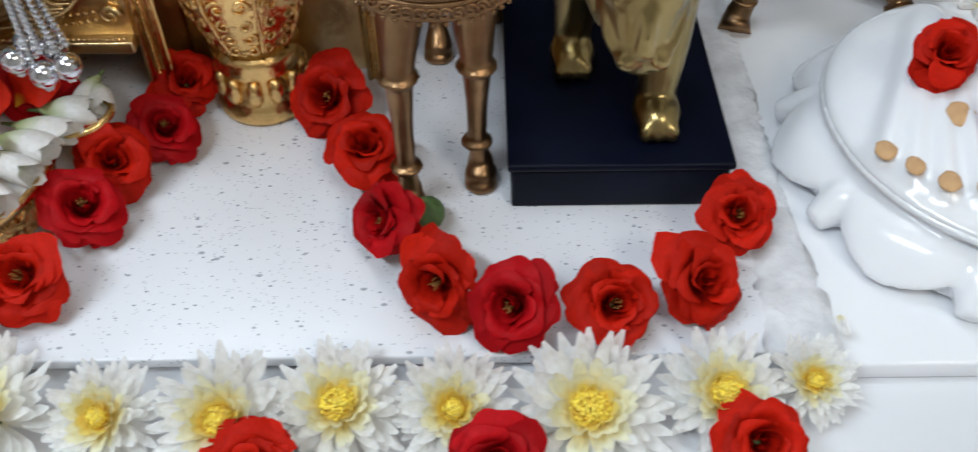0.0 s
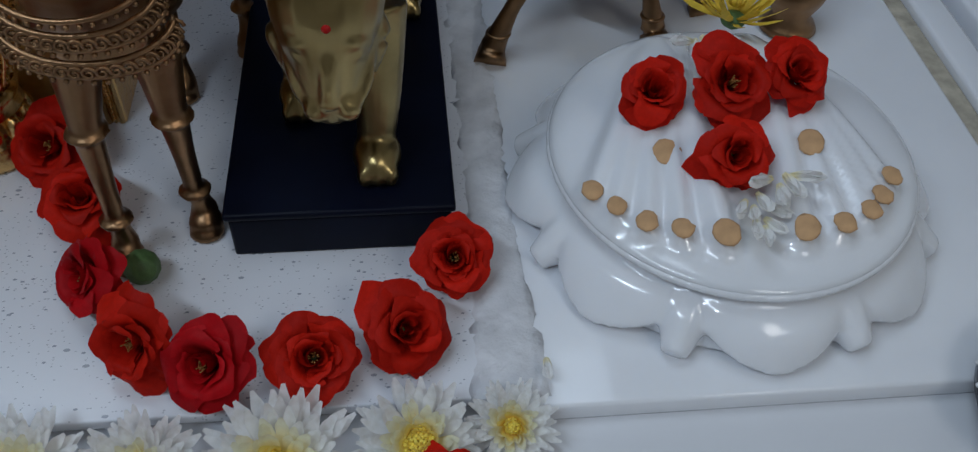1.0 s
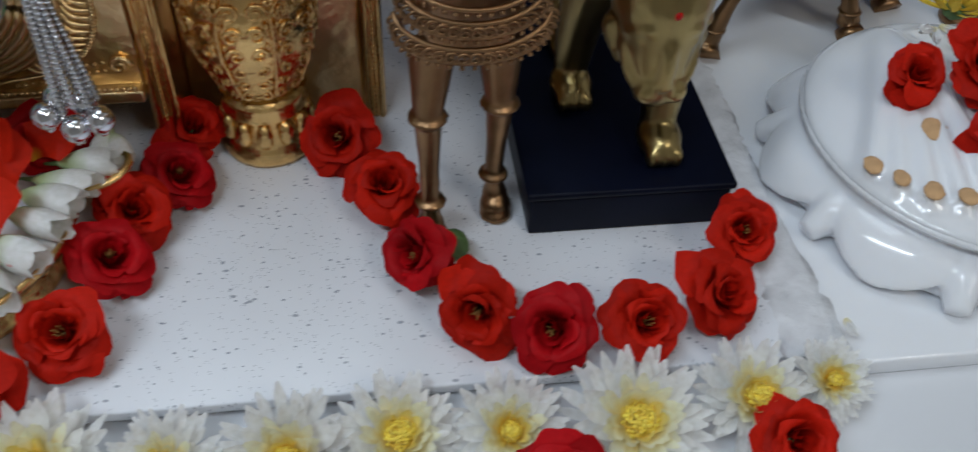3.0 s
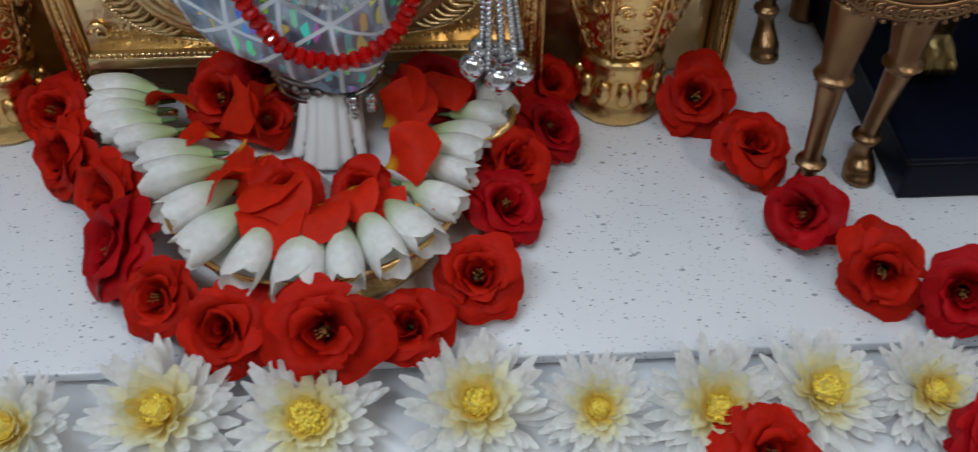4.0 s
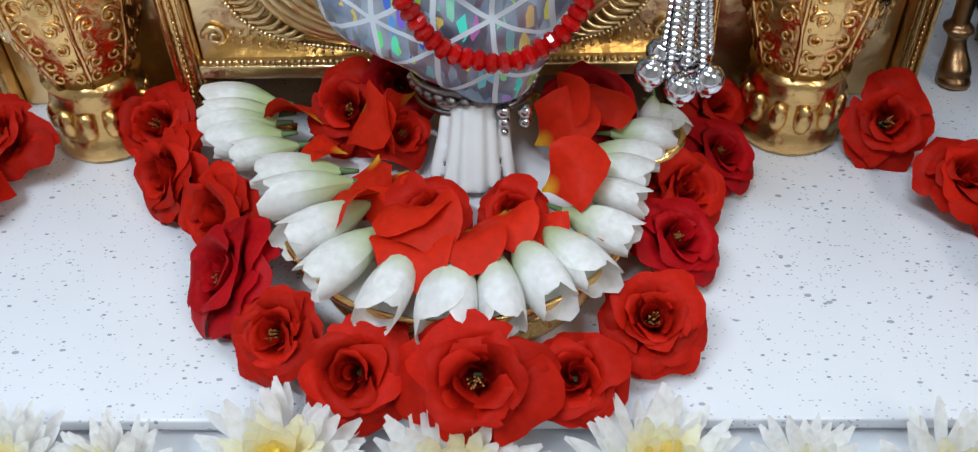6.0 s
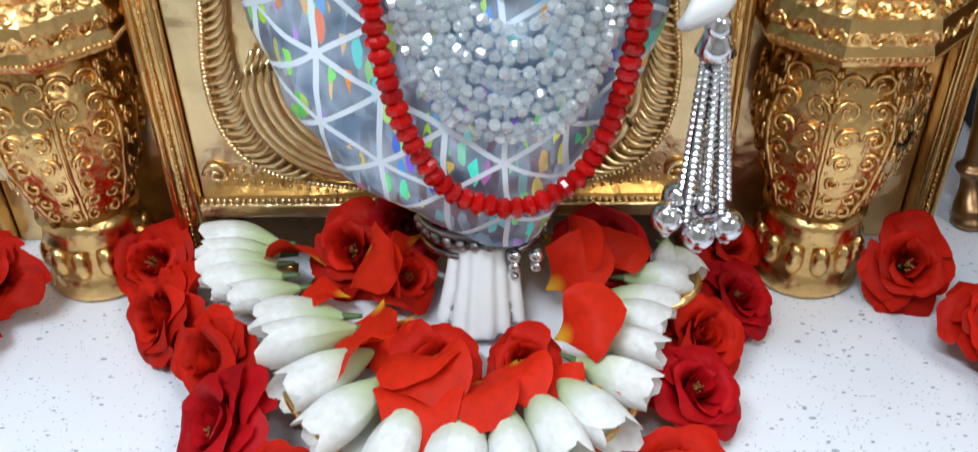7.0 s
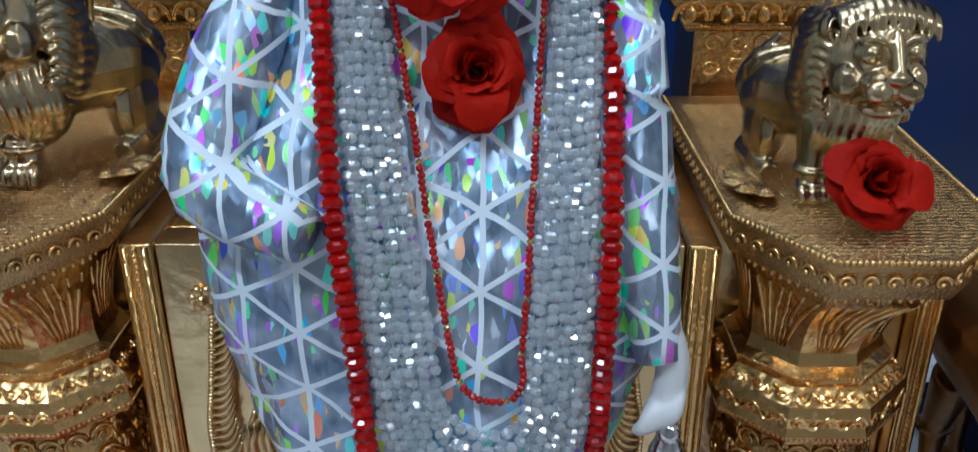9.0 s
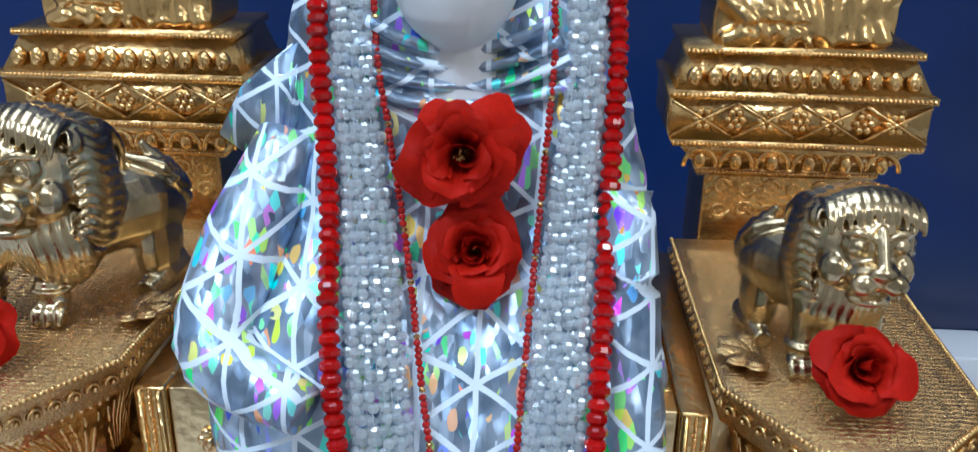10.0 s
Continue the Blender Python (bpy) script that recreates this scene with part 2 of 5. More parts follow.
GOLDEN = petal_material("golden_petal", (0.97, 0.81, 0.30), (0.96, 0.66, 0.09), 0.5, 0.06, 0.8, 0.4)
YELLOWP = petal_material("yellow_petal", (0.8, 0.58, 0.07), (0.4, 0.28, 0.02), 0.5, 0.1, 0.3)
YELLOW = material("yellow_florets", (0.96, 0.66, 0.09), 0.7, 0, 300, 0.25, 0.5, 500)
STAMEN = material("stamens", (0.30, 0.14, 0.03), 0.7, 0, 300, 0.4, 0.5, 700)
GREEN = material("sepal_green", (0.09, 0.16, 0.05), 0.6, 0, 200, 0.3, 0.2, 400)
CRYSTAL = bpy.data.materials.new("clear_crystal")
CRYSTAL.use_nodes = True
_b = CRYSTAL.node_tree.nodes["Principled BSDF"]
_b.inputs["Base Color"].default_value = (0.92, 0.98, 1, 1)
_b.inputs["Roughness"].default_value, _b.inputs["Specular IOR Level"].default_value, _b.inputs["Coat Weight"].default_value = 0.04, 1.0, 0.8
_t = CRYSTAL.node_tree.nodes.new("ShaderNodeBsdfTransparent")
_t.inputs[0].default_value = (0.95, 0.97, 1, 1)
_m = CRYSTAL.node_tree.nodes.new("ShaderNodeMixShader")
_g = CRYSTAL.node_tree.nodes.new("ShaderNodeBsdfGlossy")
_g.inputs["Roughness"].default_value = 0.10
_k = CRYSTAL.node_tree.nodes.new("ShaderNodeMixShader")
_k.inputs[0].default_value = 0.36
_o = CRYSTAL.node_tree.nodes.new("ShaderNodeObjectInfo")
_r = CRYSTAL.node_tree.nodes.new("ShaderNodeMapRange")
_r.inputs["To Min"].default_value, _r.inputs["To Max"].default_value = 0.40, 0.85
CRYSTAL.node_tree.links.new(_o.outputs["Random"], _r.inputs["Value"])
CRYSTAL.node_tree.links.new(_r.outputs[0], _m.inputs[0])
_s = CRYSTAL.node_tree.nodes.new("ShaderNodeBsdfTranslucent")
_s.inputs[0].default_value = (0.92, 0.98, 1, 1)
_w = CRYSTAL.node_tree.nodes.new("ShaderNodeMixShader")
_w.inputs[0].default_value = 0.48
CRYSTAL.node_tree.links.new(_b.outputs[0], _w.inputs[1])
CRYSTAL.node_tree.links.new(_s.outputs[0], _w.inputs[2])
CRYSTAL.node_tree.links.new(_w.outputs[0], _k.inputs[1])
CRYSTAL.node_tree.links.new(_g.outputs[0], _k.inputs[2])
CRYSTAL.node_tree.links.new(_t.outputs[0], _m.inputs[1])
CRYSTAL.node_tree.links.new(_k.outputs[0], _m.inputs[2])
CRYSTAL.node_tree.links.new(_m.outputs[0], CRYSTAL.node_tree.nodes["Material Output"].inputs[0])


# ---- mesh helpers ----
def mesh_object(name, bm, mat, smooth=True):
    me = bpy.data.meshes.new(name)
    bmesh.ops.recalc_face_normals(bm, faces=bm.faces[:])
    bm.to_mesh(me)
    bm.free()
    me.materials.append(mat)
    for p in me.polygons:
        p.use_smooth = smooth
    return new(name, me)


def part(name, bm, mat, parent, label="", smooth=True, crease=0):
    ob = mesh_object(name, bm, mat, smooth)
    if crease:
        ob.data.set_sharp_from_angle(angle=radians(crease))
    ob.parent = parent
    return tagged(ob, label)


def share(name, ob, parent, m=None, label=""):
    """Another piece on the same mesh."""
    o = new(name, ob.data)
    o.parent = parent
    if m is not None:
        o.matrix_basis = m
    return tagged(o, label)


def thing(name, label, category, group="", loc=(0, 0, 0), kind=""):
    e = new(name)
    e.location = loc
    e.empty_display_size = 0.01
    return tagged(e, label, category, group, kind)


def solo(name, bm, mat, label, category, group="", kind="", smooth=True):
    return tagged(mesh_object(name, bm, mat, smooth), label, category, group, kind)


def box(bm, x0, x1, y0, y1, z0, z1, bevel=0.001, seg=2):
    r = bmesh.ops.create_cube(bm, size=1)
    bmesh.ops.transform(bm, matrix=Matrix.Translation(((x0 + x1) / 2, (y0 + y1) / 2, (z0 + z1) / 2)) @ Matrix.Diagonal((x1 - x0, y1 - y0, z1 - z0, 1)), verts=r["verts"])
    if bevel:
        es = list({e for v in r["verts"] for e in v.link_edges})
        bmesh.ops.bevel(bm, geom=es, offset=bevel, segments=seg, affect="EDGES", profile=0.6)
    return bm


def loft(bm, rings, caps=True, closed=True):
    rows = [[bm.verts.new(p) for p in r] for r in rings]
    n = len(rows[0])
    for a, b in zip(rows, rows[1:]):
        for i in range(n if closed else n - 1):
            j = (i + 1) % n
            bm.faces.new((a[i], a[j], b[j], b[i]))
    if caps:
        bm.faces.new(rows[0])
        bm.faces.new(rows[-1])
    return rows


def lathe(bm, profile, n=32, at=(0, 0), flat=1.0, turn=0.0):
    rings = [[Vector((at[0] + r * math.cos(turn + 2 * math.pi * i / n), at[1] + flat * r * math.sin(turn + 2 * math.pi * i / n), z)) for i in range(n)] for r, z in profile]
    return loft(bm, rings)


def smooth_path(pts, n):
    """n points along a soft line through pts, evenly spaced."""
    P = [Vector(p) for p in pts]
    P = [P[0] * 2 - P[1]] + P + [P[-1] * 2 - P[-2]]
    fine = []
    for i in range(1, len(P) - 2):
        a, b, c, d = P[i - 1:i + 3]
        for k in range(16):
            t = k / 16
            fine.append(0.5 * ((2 * b) + (c - a) * t + (2 * a - 5 * b + 4 * c - d) * t * t + (3 * b - a - 3 * c + d) * t ** 3))
    fine.append(P[-2])
    run = [0.0]
    for a, b in zip(fine, fine[1:]):
        run.append(run[-1] + (b - a).length)
    out, k = [], 0
    for i in range(n):
        s = run[-1] * i / (n - 1)
        while k < len(run) - 2 and run[k + 1] < s:
            k += 1
        out.append(fine[k].lerp(fine[k + 1], (s - run[k]) / max(1e-9, run[k + 1] - run[k])))
    return out


def path_length(pts):
    q = smooth_path(pts, 100)
    return sum((b - a).length for a, b in zip(q, q[1:]))


def tube(bm, pts, radii, n=8, flat=1.0, ref=(0, 0, 1)):
    """A closed tube along pts; radii is one number or one for each point."""
    pts = [Vector(p) for p in pts]
    if isinstance(radii, (int, float)):
        radii = [radii] * len(pts)
    rings = []
    for i, p in enumerate(pts):
        t = (pts[min(i + 1, len(pts) - 1)] - pts[max(i - 1, 0)]).normalized()
        r = Vector(ref)
        if abs(t.dot(r)) > 0.95:
            r = Vector((1, 0, 0))
        a = t.cross(r).normalized()
        b = a.cross(t).normalized()
        rings.append([p + radii[i] * (a * math.cos(2 * math.pi * k / n) + b * flat * math.sin(2 * math.pi * k / n)) for k in range(n)])
    return loft(bm, rings)


def soft_tube(bm, pts, radii, count=14, n=10):
    """tube() along a smoothed line, the radii running on between the given ones."""
    q = smooth_path(pts, count)
    k = len(radii) - 1
    rr = []
    for i in range(count):
        f = i / (count - 1) * k
        j = min(int(f), k - 1)
        rr.append(radii[j] + (radii[j + 1] - radii[j]) * (f - j))
    return tube(bm, q, rr, n)


def ball(bm, c, r, seg=14, m=None):
    r = (r, r, r) if isinstance(r, (int, float)) else r
    mat = Matrix.Translation(c) @ (m if m is not None else Matrix()) @ Matrix.Diagonal((*r, 1))
    bmesh.ops.create_uvsphere(bm, u_segments=seg, v_segments=max(6, seg * 2 // 3), radius=1, matrix=mat)


def fused(ob, voxel):
    """Melts the overlapping forms of one sculpture into one skin."""
    md = ob.modifiers.new("fuse", "REMESH")
    md.mode, md.voxel_size, md.use_smooth_shade = "VOXEL", voxel, True
    sm = ob.modifiers.new("soften", "SMOOTH")
    sm.factor, sm.iterations = 0.5, 3
    return ob


def curl(bm, c, u, v, size, r, turns=1.4, sign=1):
    """A raised scroll in the plane of u and v."""
    c, u, v = Vector(c), Vector(u), Vector(v)
    pts, rad = [], []
    for i in range(15):
        f = i / 14
        a = sign * f * turns * 2 * math.pi
        q = size * (1 - 0.85 * f)
        pts.append(c + u * (q * math.cos(a)) + v * (q * math.sin(a)))
        rad.append(r * (1 - 0.4 * f))
    tube(bm, pts, rad, 5, ref=u.cross(v))


# ---- the structure ----
tagged(solo("slab_centre", box(bmesh.new(), -0.62, 0.440, -0.163, 0.42, -0.0065, 0.0, 0.0012), QUARTZ, "speckled white quartz slab of the altar", "slab"), kind="structure")
tagged(solo("slab_right", box(bmesh.new(), 0.452, 0.738, -0.170, 0.394, -0.0123, -0.0005, 0.002), MARBLE, "white marble slab beside the quartz", "slab"), kind="structure")
tagged(solo("altar_table", box(bmesh.new(), -0.9, 1.1, -0.42, 0.45, -0.06, -0.0125, 0.003), TABLE, "white table under the stone slabs", "table"), kind="structure")


# Dark brown filler added so that the gap under the slab reads as shade.
solo("slab_gap_shade", box(bmesh.new(), -0.61, 0.436, -0.152, 0.41, -0.0125, -0.0068, 0), DARKWOOD, "added dark filler for the shade in the gap under the quartz slab", "slab bed", kind="structure")
solo("back_ledge", box(bmesh.new(), 0.405, 1.1, 0.395, 0.449, -0.012, 0.036, 0.002), MARBLE, "low white ledge before the blue board", "ledge", kind="structure")


def cement_joint():
    bm = bmesh.new()
    rings = []
    for i in range(120):
        y = -0.164 + i * 0.0049
        ring = []
        for k in range(9):
            a = math.pi * k / 8
            wob = noise.noise(Vector((k * 0.9, y * 60, 2))) * 0.5 + noise.noise(Vector((k * 2.0, y * 220, 5))) * 0.5
            ring.append(Vector((0.448 - (0.013 + 0.007 * wob + 0.006 * max(0, -0.08 - y) / 0.08) * math.cos(a), y, -0.001 + (0.0022 + 0.0022 * wob) * math.sin(a))))
        rings.append(ring)
    loft(bm, rings)
    return bm


solo("cement_joint", cement_joint(), GROUT, "rough white cement joint between the slabs", "joint", kind="structure")
bm = box(bmesh.new(), 0.752, 0.775, -0.3, 0.44, -0.0124, 0.004, 0.003)
box(bm, 0.783, 0.86, -0.3, 0.44, -0.0124, 0.010, 0.003)
solo("trim_right", bm, MARBLE, "white stone border beside the marble slab", "border", kind="structure")
solo("grout_strip", box(bmesh.new(), 0.7385, 0.7515, -0.3, 0.44, -0.0124, -0.002, 0.002), DIRTY, "stained grout line along the border", "grout", kind="structure")
solo("backdrop", box(bmesh.new(), -1.2, 1.4, 0.45, 0.47, -0.06, 1.2, 0), BLUE, "deep blue glossy board behind the altar", "backdrop", kind="structure", smooth=False)
for nm, b6 in (("wall_north", (-1.6, 1.9, 0.62, 0.7, -0.9, 2.2)), ("wall_south", (-1.6, 1.9, -2.6, -2.5, -0.9, 2.2)), ("wall_west", (-1.7, -1.6, -2.6, 0.7, -0.9, 2.2)), ("wall_east", (1.9, 2.0, -2.6, 0.7, -0.9, 2.2))):
    solo(nm, box(bmesh.new(), *b6, 0), WALL, "plain painted room wall", "wall", kind="structure", smooth=False)
solo("floor", box(bmesh.new(), -1.7, 2.0, -2.6, 0.7, -1.0, -0.9, 0), DARKWOOD, "dark brown room floor", "floor", kind="structure", smooth=False)
solo("ceiling", box(bmesh.new(), -1.7, 2.0, -2.6, 0.7, 2.2, 2.3, 0), WALL, "plain painted ceiling", "ceiling", kind="structure", smooth=False)


# ---- the golden throne ----
throne = thing("throne", "ornate stamped gold throne with pot-shaped legs", "throne", loc=(0.003, 0, 0))


def pot_face(z):
    """Radius of the leg at height z."""
    prof = ((0.0, 0.019), (0.036, 0.0195), (0.045, 0.0215), (0.055, 0.025), (0.065, 0.0292), (0.075, 0.0328), (0.085, 0.0350), (0.095, 0.0356), (0.105, 0.0342), (0.115, 0.0308), (0.122, 0.027), (0.13, 0.0245))
    for (a, ra), (b, rb) in zip(prof, prof[1:]):
        if z <= b:
            return ra + (rb - ra) * (z - a) / (b - a)
    return 0.024


def leg(side):
    cx, cy = 0.176 * side, 0.02
    top = part("leg", bmesh.new(), GOLD, throne, "pot-shaped gold leg with scrollwork")
    bm = bmesh.new()
    lathe(bm, [(0.02, 0), (0.0260, 0.001), (0.0270, 0.005), (0.0240, 0.011), (0.023, 0.013), (0.0235, 0.02), (0.0215, 0.028), (0.024, 0.031), (0.0225, 0.036), (0.0245, 0.042)], 24, (cx, cy))
    part("foot", bm, GOLD, top, "bright lobed gold foot")
    for i in range(12):
        a = i * math.pi / 6
        bm = bmesh.new()
        ball(bm, (cx + 0.0225 * math.cos(a), cy + 0.0225 * math.sin(a), 0.021), (0.0050, 0.0050, 0.0088), 10)
        part("lobe", bm, GOLD, top)
    bm = bmesh.new()
    lathe(bm, [(pot_face(z) * 1.0, z) for z in (0.036, 0.045, 0.055, 0.065, 0.075, 0.085, 0.095, 0.105, 0.115, 0.122, 0.13)], 16, (cx, cy), turn=math.pi / 8)
    for i in range(8):
        a = math.pi / 8 + i * math.pi / 4
        tube(bm, [(cx + (pot_face(z) + 0.0004) * math.cos(a), cy + (pot_face(z) + 0.0004) * math.sin(a), z) for z in (0.038, 0.05, 0.065, 0.08, 0.095, 0.11, 0.124)], 0.0014, 6)
    for i in range(8):
        a = i * math.pi / 4
        u = Vector((-math.sin(a), math.cos(a), 0))
        for k, z in enumerate((0.05, 0.06, 0.071, 0.083, 0.095, 0.107, 0.117)):
            rr = pot_face(z) * math.cos(math.pi / 16) * 0.995
            w = 0.0042 + 0.0016 * (z - 0.05) / 0.05
            for sgn in (-1, 1):
                c = Vector((cx + rr * math.cos(a), cy + rr * math.sin(a), z)) + u * (sgn * w * 1.1)
                curl(bm, c, u * sgn * (1 if k % 2 else -1), Vector((0, 0, 1)), w, 0.0012, 1.4)
                ball(bm, c + u * sgn * w * 0.9 + Vector((0, 0, 0.006)), (0.0012, 0.0012, 0.0019), 6)
    part("bulb", bm, GOLD, top, "faceted gold bulb with raised scrolls")
    bm = bmesh.new()
    lathe(bm, [(0.024, 0.124), (0.036, 0.129), (0.043, 0.132), (0.0455, 0.137), (0.044, 0.141), (0.046, 0.147), (0.0445, 0.152), (0.037, 0.158), (0.038, 0.163), (0.033, 0.166), (0.0315, 0.172)], 8, (cx, cy), turn=math.pi / 8)
    for i in range(8):
        a = i * math.pi / 4
        u = Vector((-math.sin(a), math.cos(a), 0))
        n = Vector((math.cos(a), math.sin(a), 0))
        slope = (Vector((0, 0, 1)) * 0.6 - n * 0.8).normalized()
        for k in range(5):
            s = (k - 2) * 0.0066
            curl(bm, Vector((cx, cy, 0.1548)) + n * 0.0385 + u * s * 0.85, u, slope, 0.0031, 0.0010, 1.2, 1 if k % 2 else -1)
            curl(bm, Vector((cx, cy, 0.1445)) + n * 0.0420 + u * s, u, Vector((0, 0, 1)), 0.0036, 0.0010, 1.2, -1 if k % 2 else 1)
        for k in range(15):
            ball(bm, Vector((cx, cy, 0.1355)) + n * 0.0412 + u * (k - 7) * 0.0023, 0.0011, 6)
            ball(bm, Vector((cx, cy, 0.1625)) + n * 0.0348 + u * (k - 7) * 0.0018, 0.0009, 6)
    part("collar", bm, GOLD, top, "octagonal gold collar with beading", crease=28)
    # flared bowl under the plate
    bm = bmesh.new()
    base = [(0.0315 * math.cos(math.pi / 8 + i * math.pi / 4), 0.0315 * math.sin(math.pi / 8 + i * math.pi / 4)) for i in range(8)]
    edge = [(0.052, 0.02), (0.0295, 0.055), (-0.0195, 0.055), (-0.046, 0.02), (-0.042, -0.017), (-0.016, -0.055), (0.028, -0.055), (0.052, -0.03)]
    edge = [(x + 0.006, y) for x, y in edge]
    rings = []
    for z, f in ((0.172, 0.0), (0.18, 0.06), (0.19, 0.2), (0.198, 0.42), (0.204, 0.62), (0.2065, 0.64), (0.209, 0.72), (0.2135, 0.75)):
        rings.append([Vector((cx + side * (bx + (ex - bx) * f), cy + (by + (ey - by) * f), z)) for (bx, by), (ex, ey) in zip(base, edge)])
    loft(bm, rings)
    part("bowl", bm, GOLD, top, "flared gold bowl", crease=38)
    for i in range(8):
        for q in (-0.36, -0.22, -0.08, 0.08, 0.22, 0.36):
            lo = rings[0][i].lerp(rings[0][(i + 1) % 8], 0.5 + q * 0.5)
            mid = rings[2][i].lerp(rings[2][(i + 1) % 8], 0.5 + q * 0.9)
            hi = rings[4][i].lerp(rings[4][(i + 1) % 8], 0.5 + q * 1.3 - 0.05 * math.copysign(1, q))
            bm = bmesh.new()
            soft_tube(bm, (lo, mid, hi), (0.0007, 0.0015, 0.0009), 8, 6)
            part("flute", bm, GOLD, top)
        # slotted band under the plate
        a, b = rings[6][i], rings[6][(i + 1) % 8]
        k = max(3, int((b - a).length / 0.0042))
        for n in range(k):
            bm = bmesh.new()
            ball(bm, a.lerp(b, (n + 0.5) / k), (0.0013, 0.0013, 0.0019), 8)
            part("stud", bm, GOLD, top)
    # plate
    cut = [(0.128, 0.168), (0.131, 0.003), (0.161, -0.040), (0.207, -0.040), (0.239, -0.008), (0.242, 0.168)]
    bm = bmesh.new()
    rings = []
    for z, f in ((0.2135, 0.93), (0.215, 0.985), (0.219, 0.975), (0.226, 0.985), (0.2285, 1.0), (0.2315, 1.0), (0.2318, 0.985)):
        rings.append([Vector((side * (0.184 + (x - 0.184) * f), 0.06 + (y - 0.06) * f, z)) for x, y in cut])
    loft(bm, rings)
    plate = part("plate", bm, TREAD, top, "dimpled gold arm plate")
    bm = bmesh.new()
    loop = [Vector((side * x, y, 0.2312)) for x, y in cut]
    for a, b in zip(loop[:5], loop[1:6]):
        k = int((b - a).length / 0.0024)
        for i in range(k):
            ball(bm, a.lerp(b, (i + 0.5) / k), 0.0013, 6)
        t = (b - a).normalized()
        k = max(2, int((b - a).length / 0.0085))
        for i in range(k):
            c = a.lerp(b, (i + 0.5) / k) + Vector((0, 0, -0.0095))
            n = Vector((t.y, -t.x, 0)) * (1 if side > 0 else -1)
            curl(bm, c + n * -0.001, t, Vector((0, 0, 1)), 0.0038, 0.0011, 0.8)
            ball(bm, c + n * -0.0005, 0.0013, 6)
    part("beading", bm, GOLD, plate, "beaded gold rim")
    bm = bmesh.new()
    for i in range(58):
        y = -0.033 + i * 0.0032
        lo = max(0.134, 0.134 + (0.003 - y) * 0.70) if y < 0.003 else 0.134
        hi = min(0.237, 0.237 + (y + 0.008) * 1.0) if y < -0.008 else 0.237
        pts = [(side * (lo + (hi - lo) * q / 24), y + 0.0005 * math.sin(q * 2.1 + i), 0.2316 + 0.0003 * (q % 2)) for q in range(25)]
        tube(bm, pts, 0.0006, 4, 0.6)
    tagged(part("ribbing", bm, TREAD, plate, "fine wavy raised rows"), kind="stuff")
    # block and posts behind the leg
    xs = sorted((0.131 * side, 0.232 * side))
    part("side_block", box(bmesh.new(), xs[0], xs[1], 0.046, 0.20, 0.0, 0.2133, 0.002), FOIL, throne, "hammered gold side panel")
    for x0, x1, y0 in ((0.116, 0.131, 0.010), (0.2325, 0.2445, 0.036)):
        bm = bmesh.new()
        a, b = sorted((x0 * side, x1 * side))
        box(bm, a, b, y0, 0.19, 0.0, 0.2130, 0.0015)
        for q in (0.2, 0.5, 0.8):
            x = a + (b - a) * q
            tube(bm, [(x, y0 - 0.0005, 0.001), (x, y0 - 0.0005, 0.212)], 0.0016 if q != 0.5 else 0.0009, 8)
        for i in range(70):
            ball(bm, (a + (b - a) * 0.5, y0 - 0.0012, 0.004 + i * 0.003), 0.0010, 6)
        part("post", bm, GOLD, throne, "ridged gold corner post")
    # pillar behind with its capital
    pil = part("pillar", bmesh.new(), GOLD, throne, "gold back pillar with carved capital")
    c = 0.1955 * side
    bm = box(bmesh.new(), c - 0.047, c + 0.047, 0.198, 0.26, 0.0, 0.264, 0.002)
    for i in range(6):
        for j in range(2):
            curl(bm, (c - 0.036 + i * 0.0145, 0.1975, 0.24 + j * 0.014), (1, 0, 0), (0, 0, 1), 0.006, 0.0013, 1.3, 1 if (i + j) % 2 else -1)
    part("shaft", bm, GOLD, pil)
    bm = bmesh.new()

    def slab(h0, h1, w0, w1, d0, d1):
        loft(bm, [[Vector((c - w, 0.26, h)), Vector((c + w, 0.26, h)), Vector((c + w, 0.198 - d, h)), Vector((c - w, 0.198 - d, h))] for h, w, d in ((h0, w0, d0), (h1, w1, d1))])

    slab(0.262, 0.267, 0.052, 0.054, 0.003, 0.005)
    slab(0.267, 0.284, 0.052, 0.066, 0.003, 0.016)
    slab(0.284, 0.288, 0.070, 0.072, 0.018, 0.020)
    slab(0.288, 0.313, 0.072, 0.072, 0.018, 0.018)
    slab(0.313, 0.317, 0.074, 0.074, 0.021, 0.021)
    slab(0.317, 0.336, 0.071, 0.062, 0.018, 0.009)
    slab(0.336, 0.340, 0.066, 0.066, 0.012, 0.012)
    y = 0.198
    for h, w, d in ((0.2655, 0.053, 0.006), (0.2865, 0.071, 0.020), (0.315, 0.073, 0.0215), (0.338, 0.066, 0.0125)):
        k = int(2 * w / 0.0024)
        for i in range(k):
            ball(bm, (c - w + (i + 0.5) * 2 * w / k, y - d, h), 0.0013, 6)
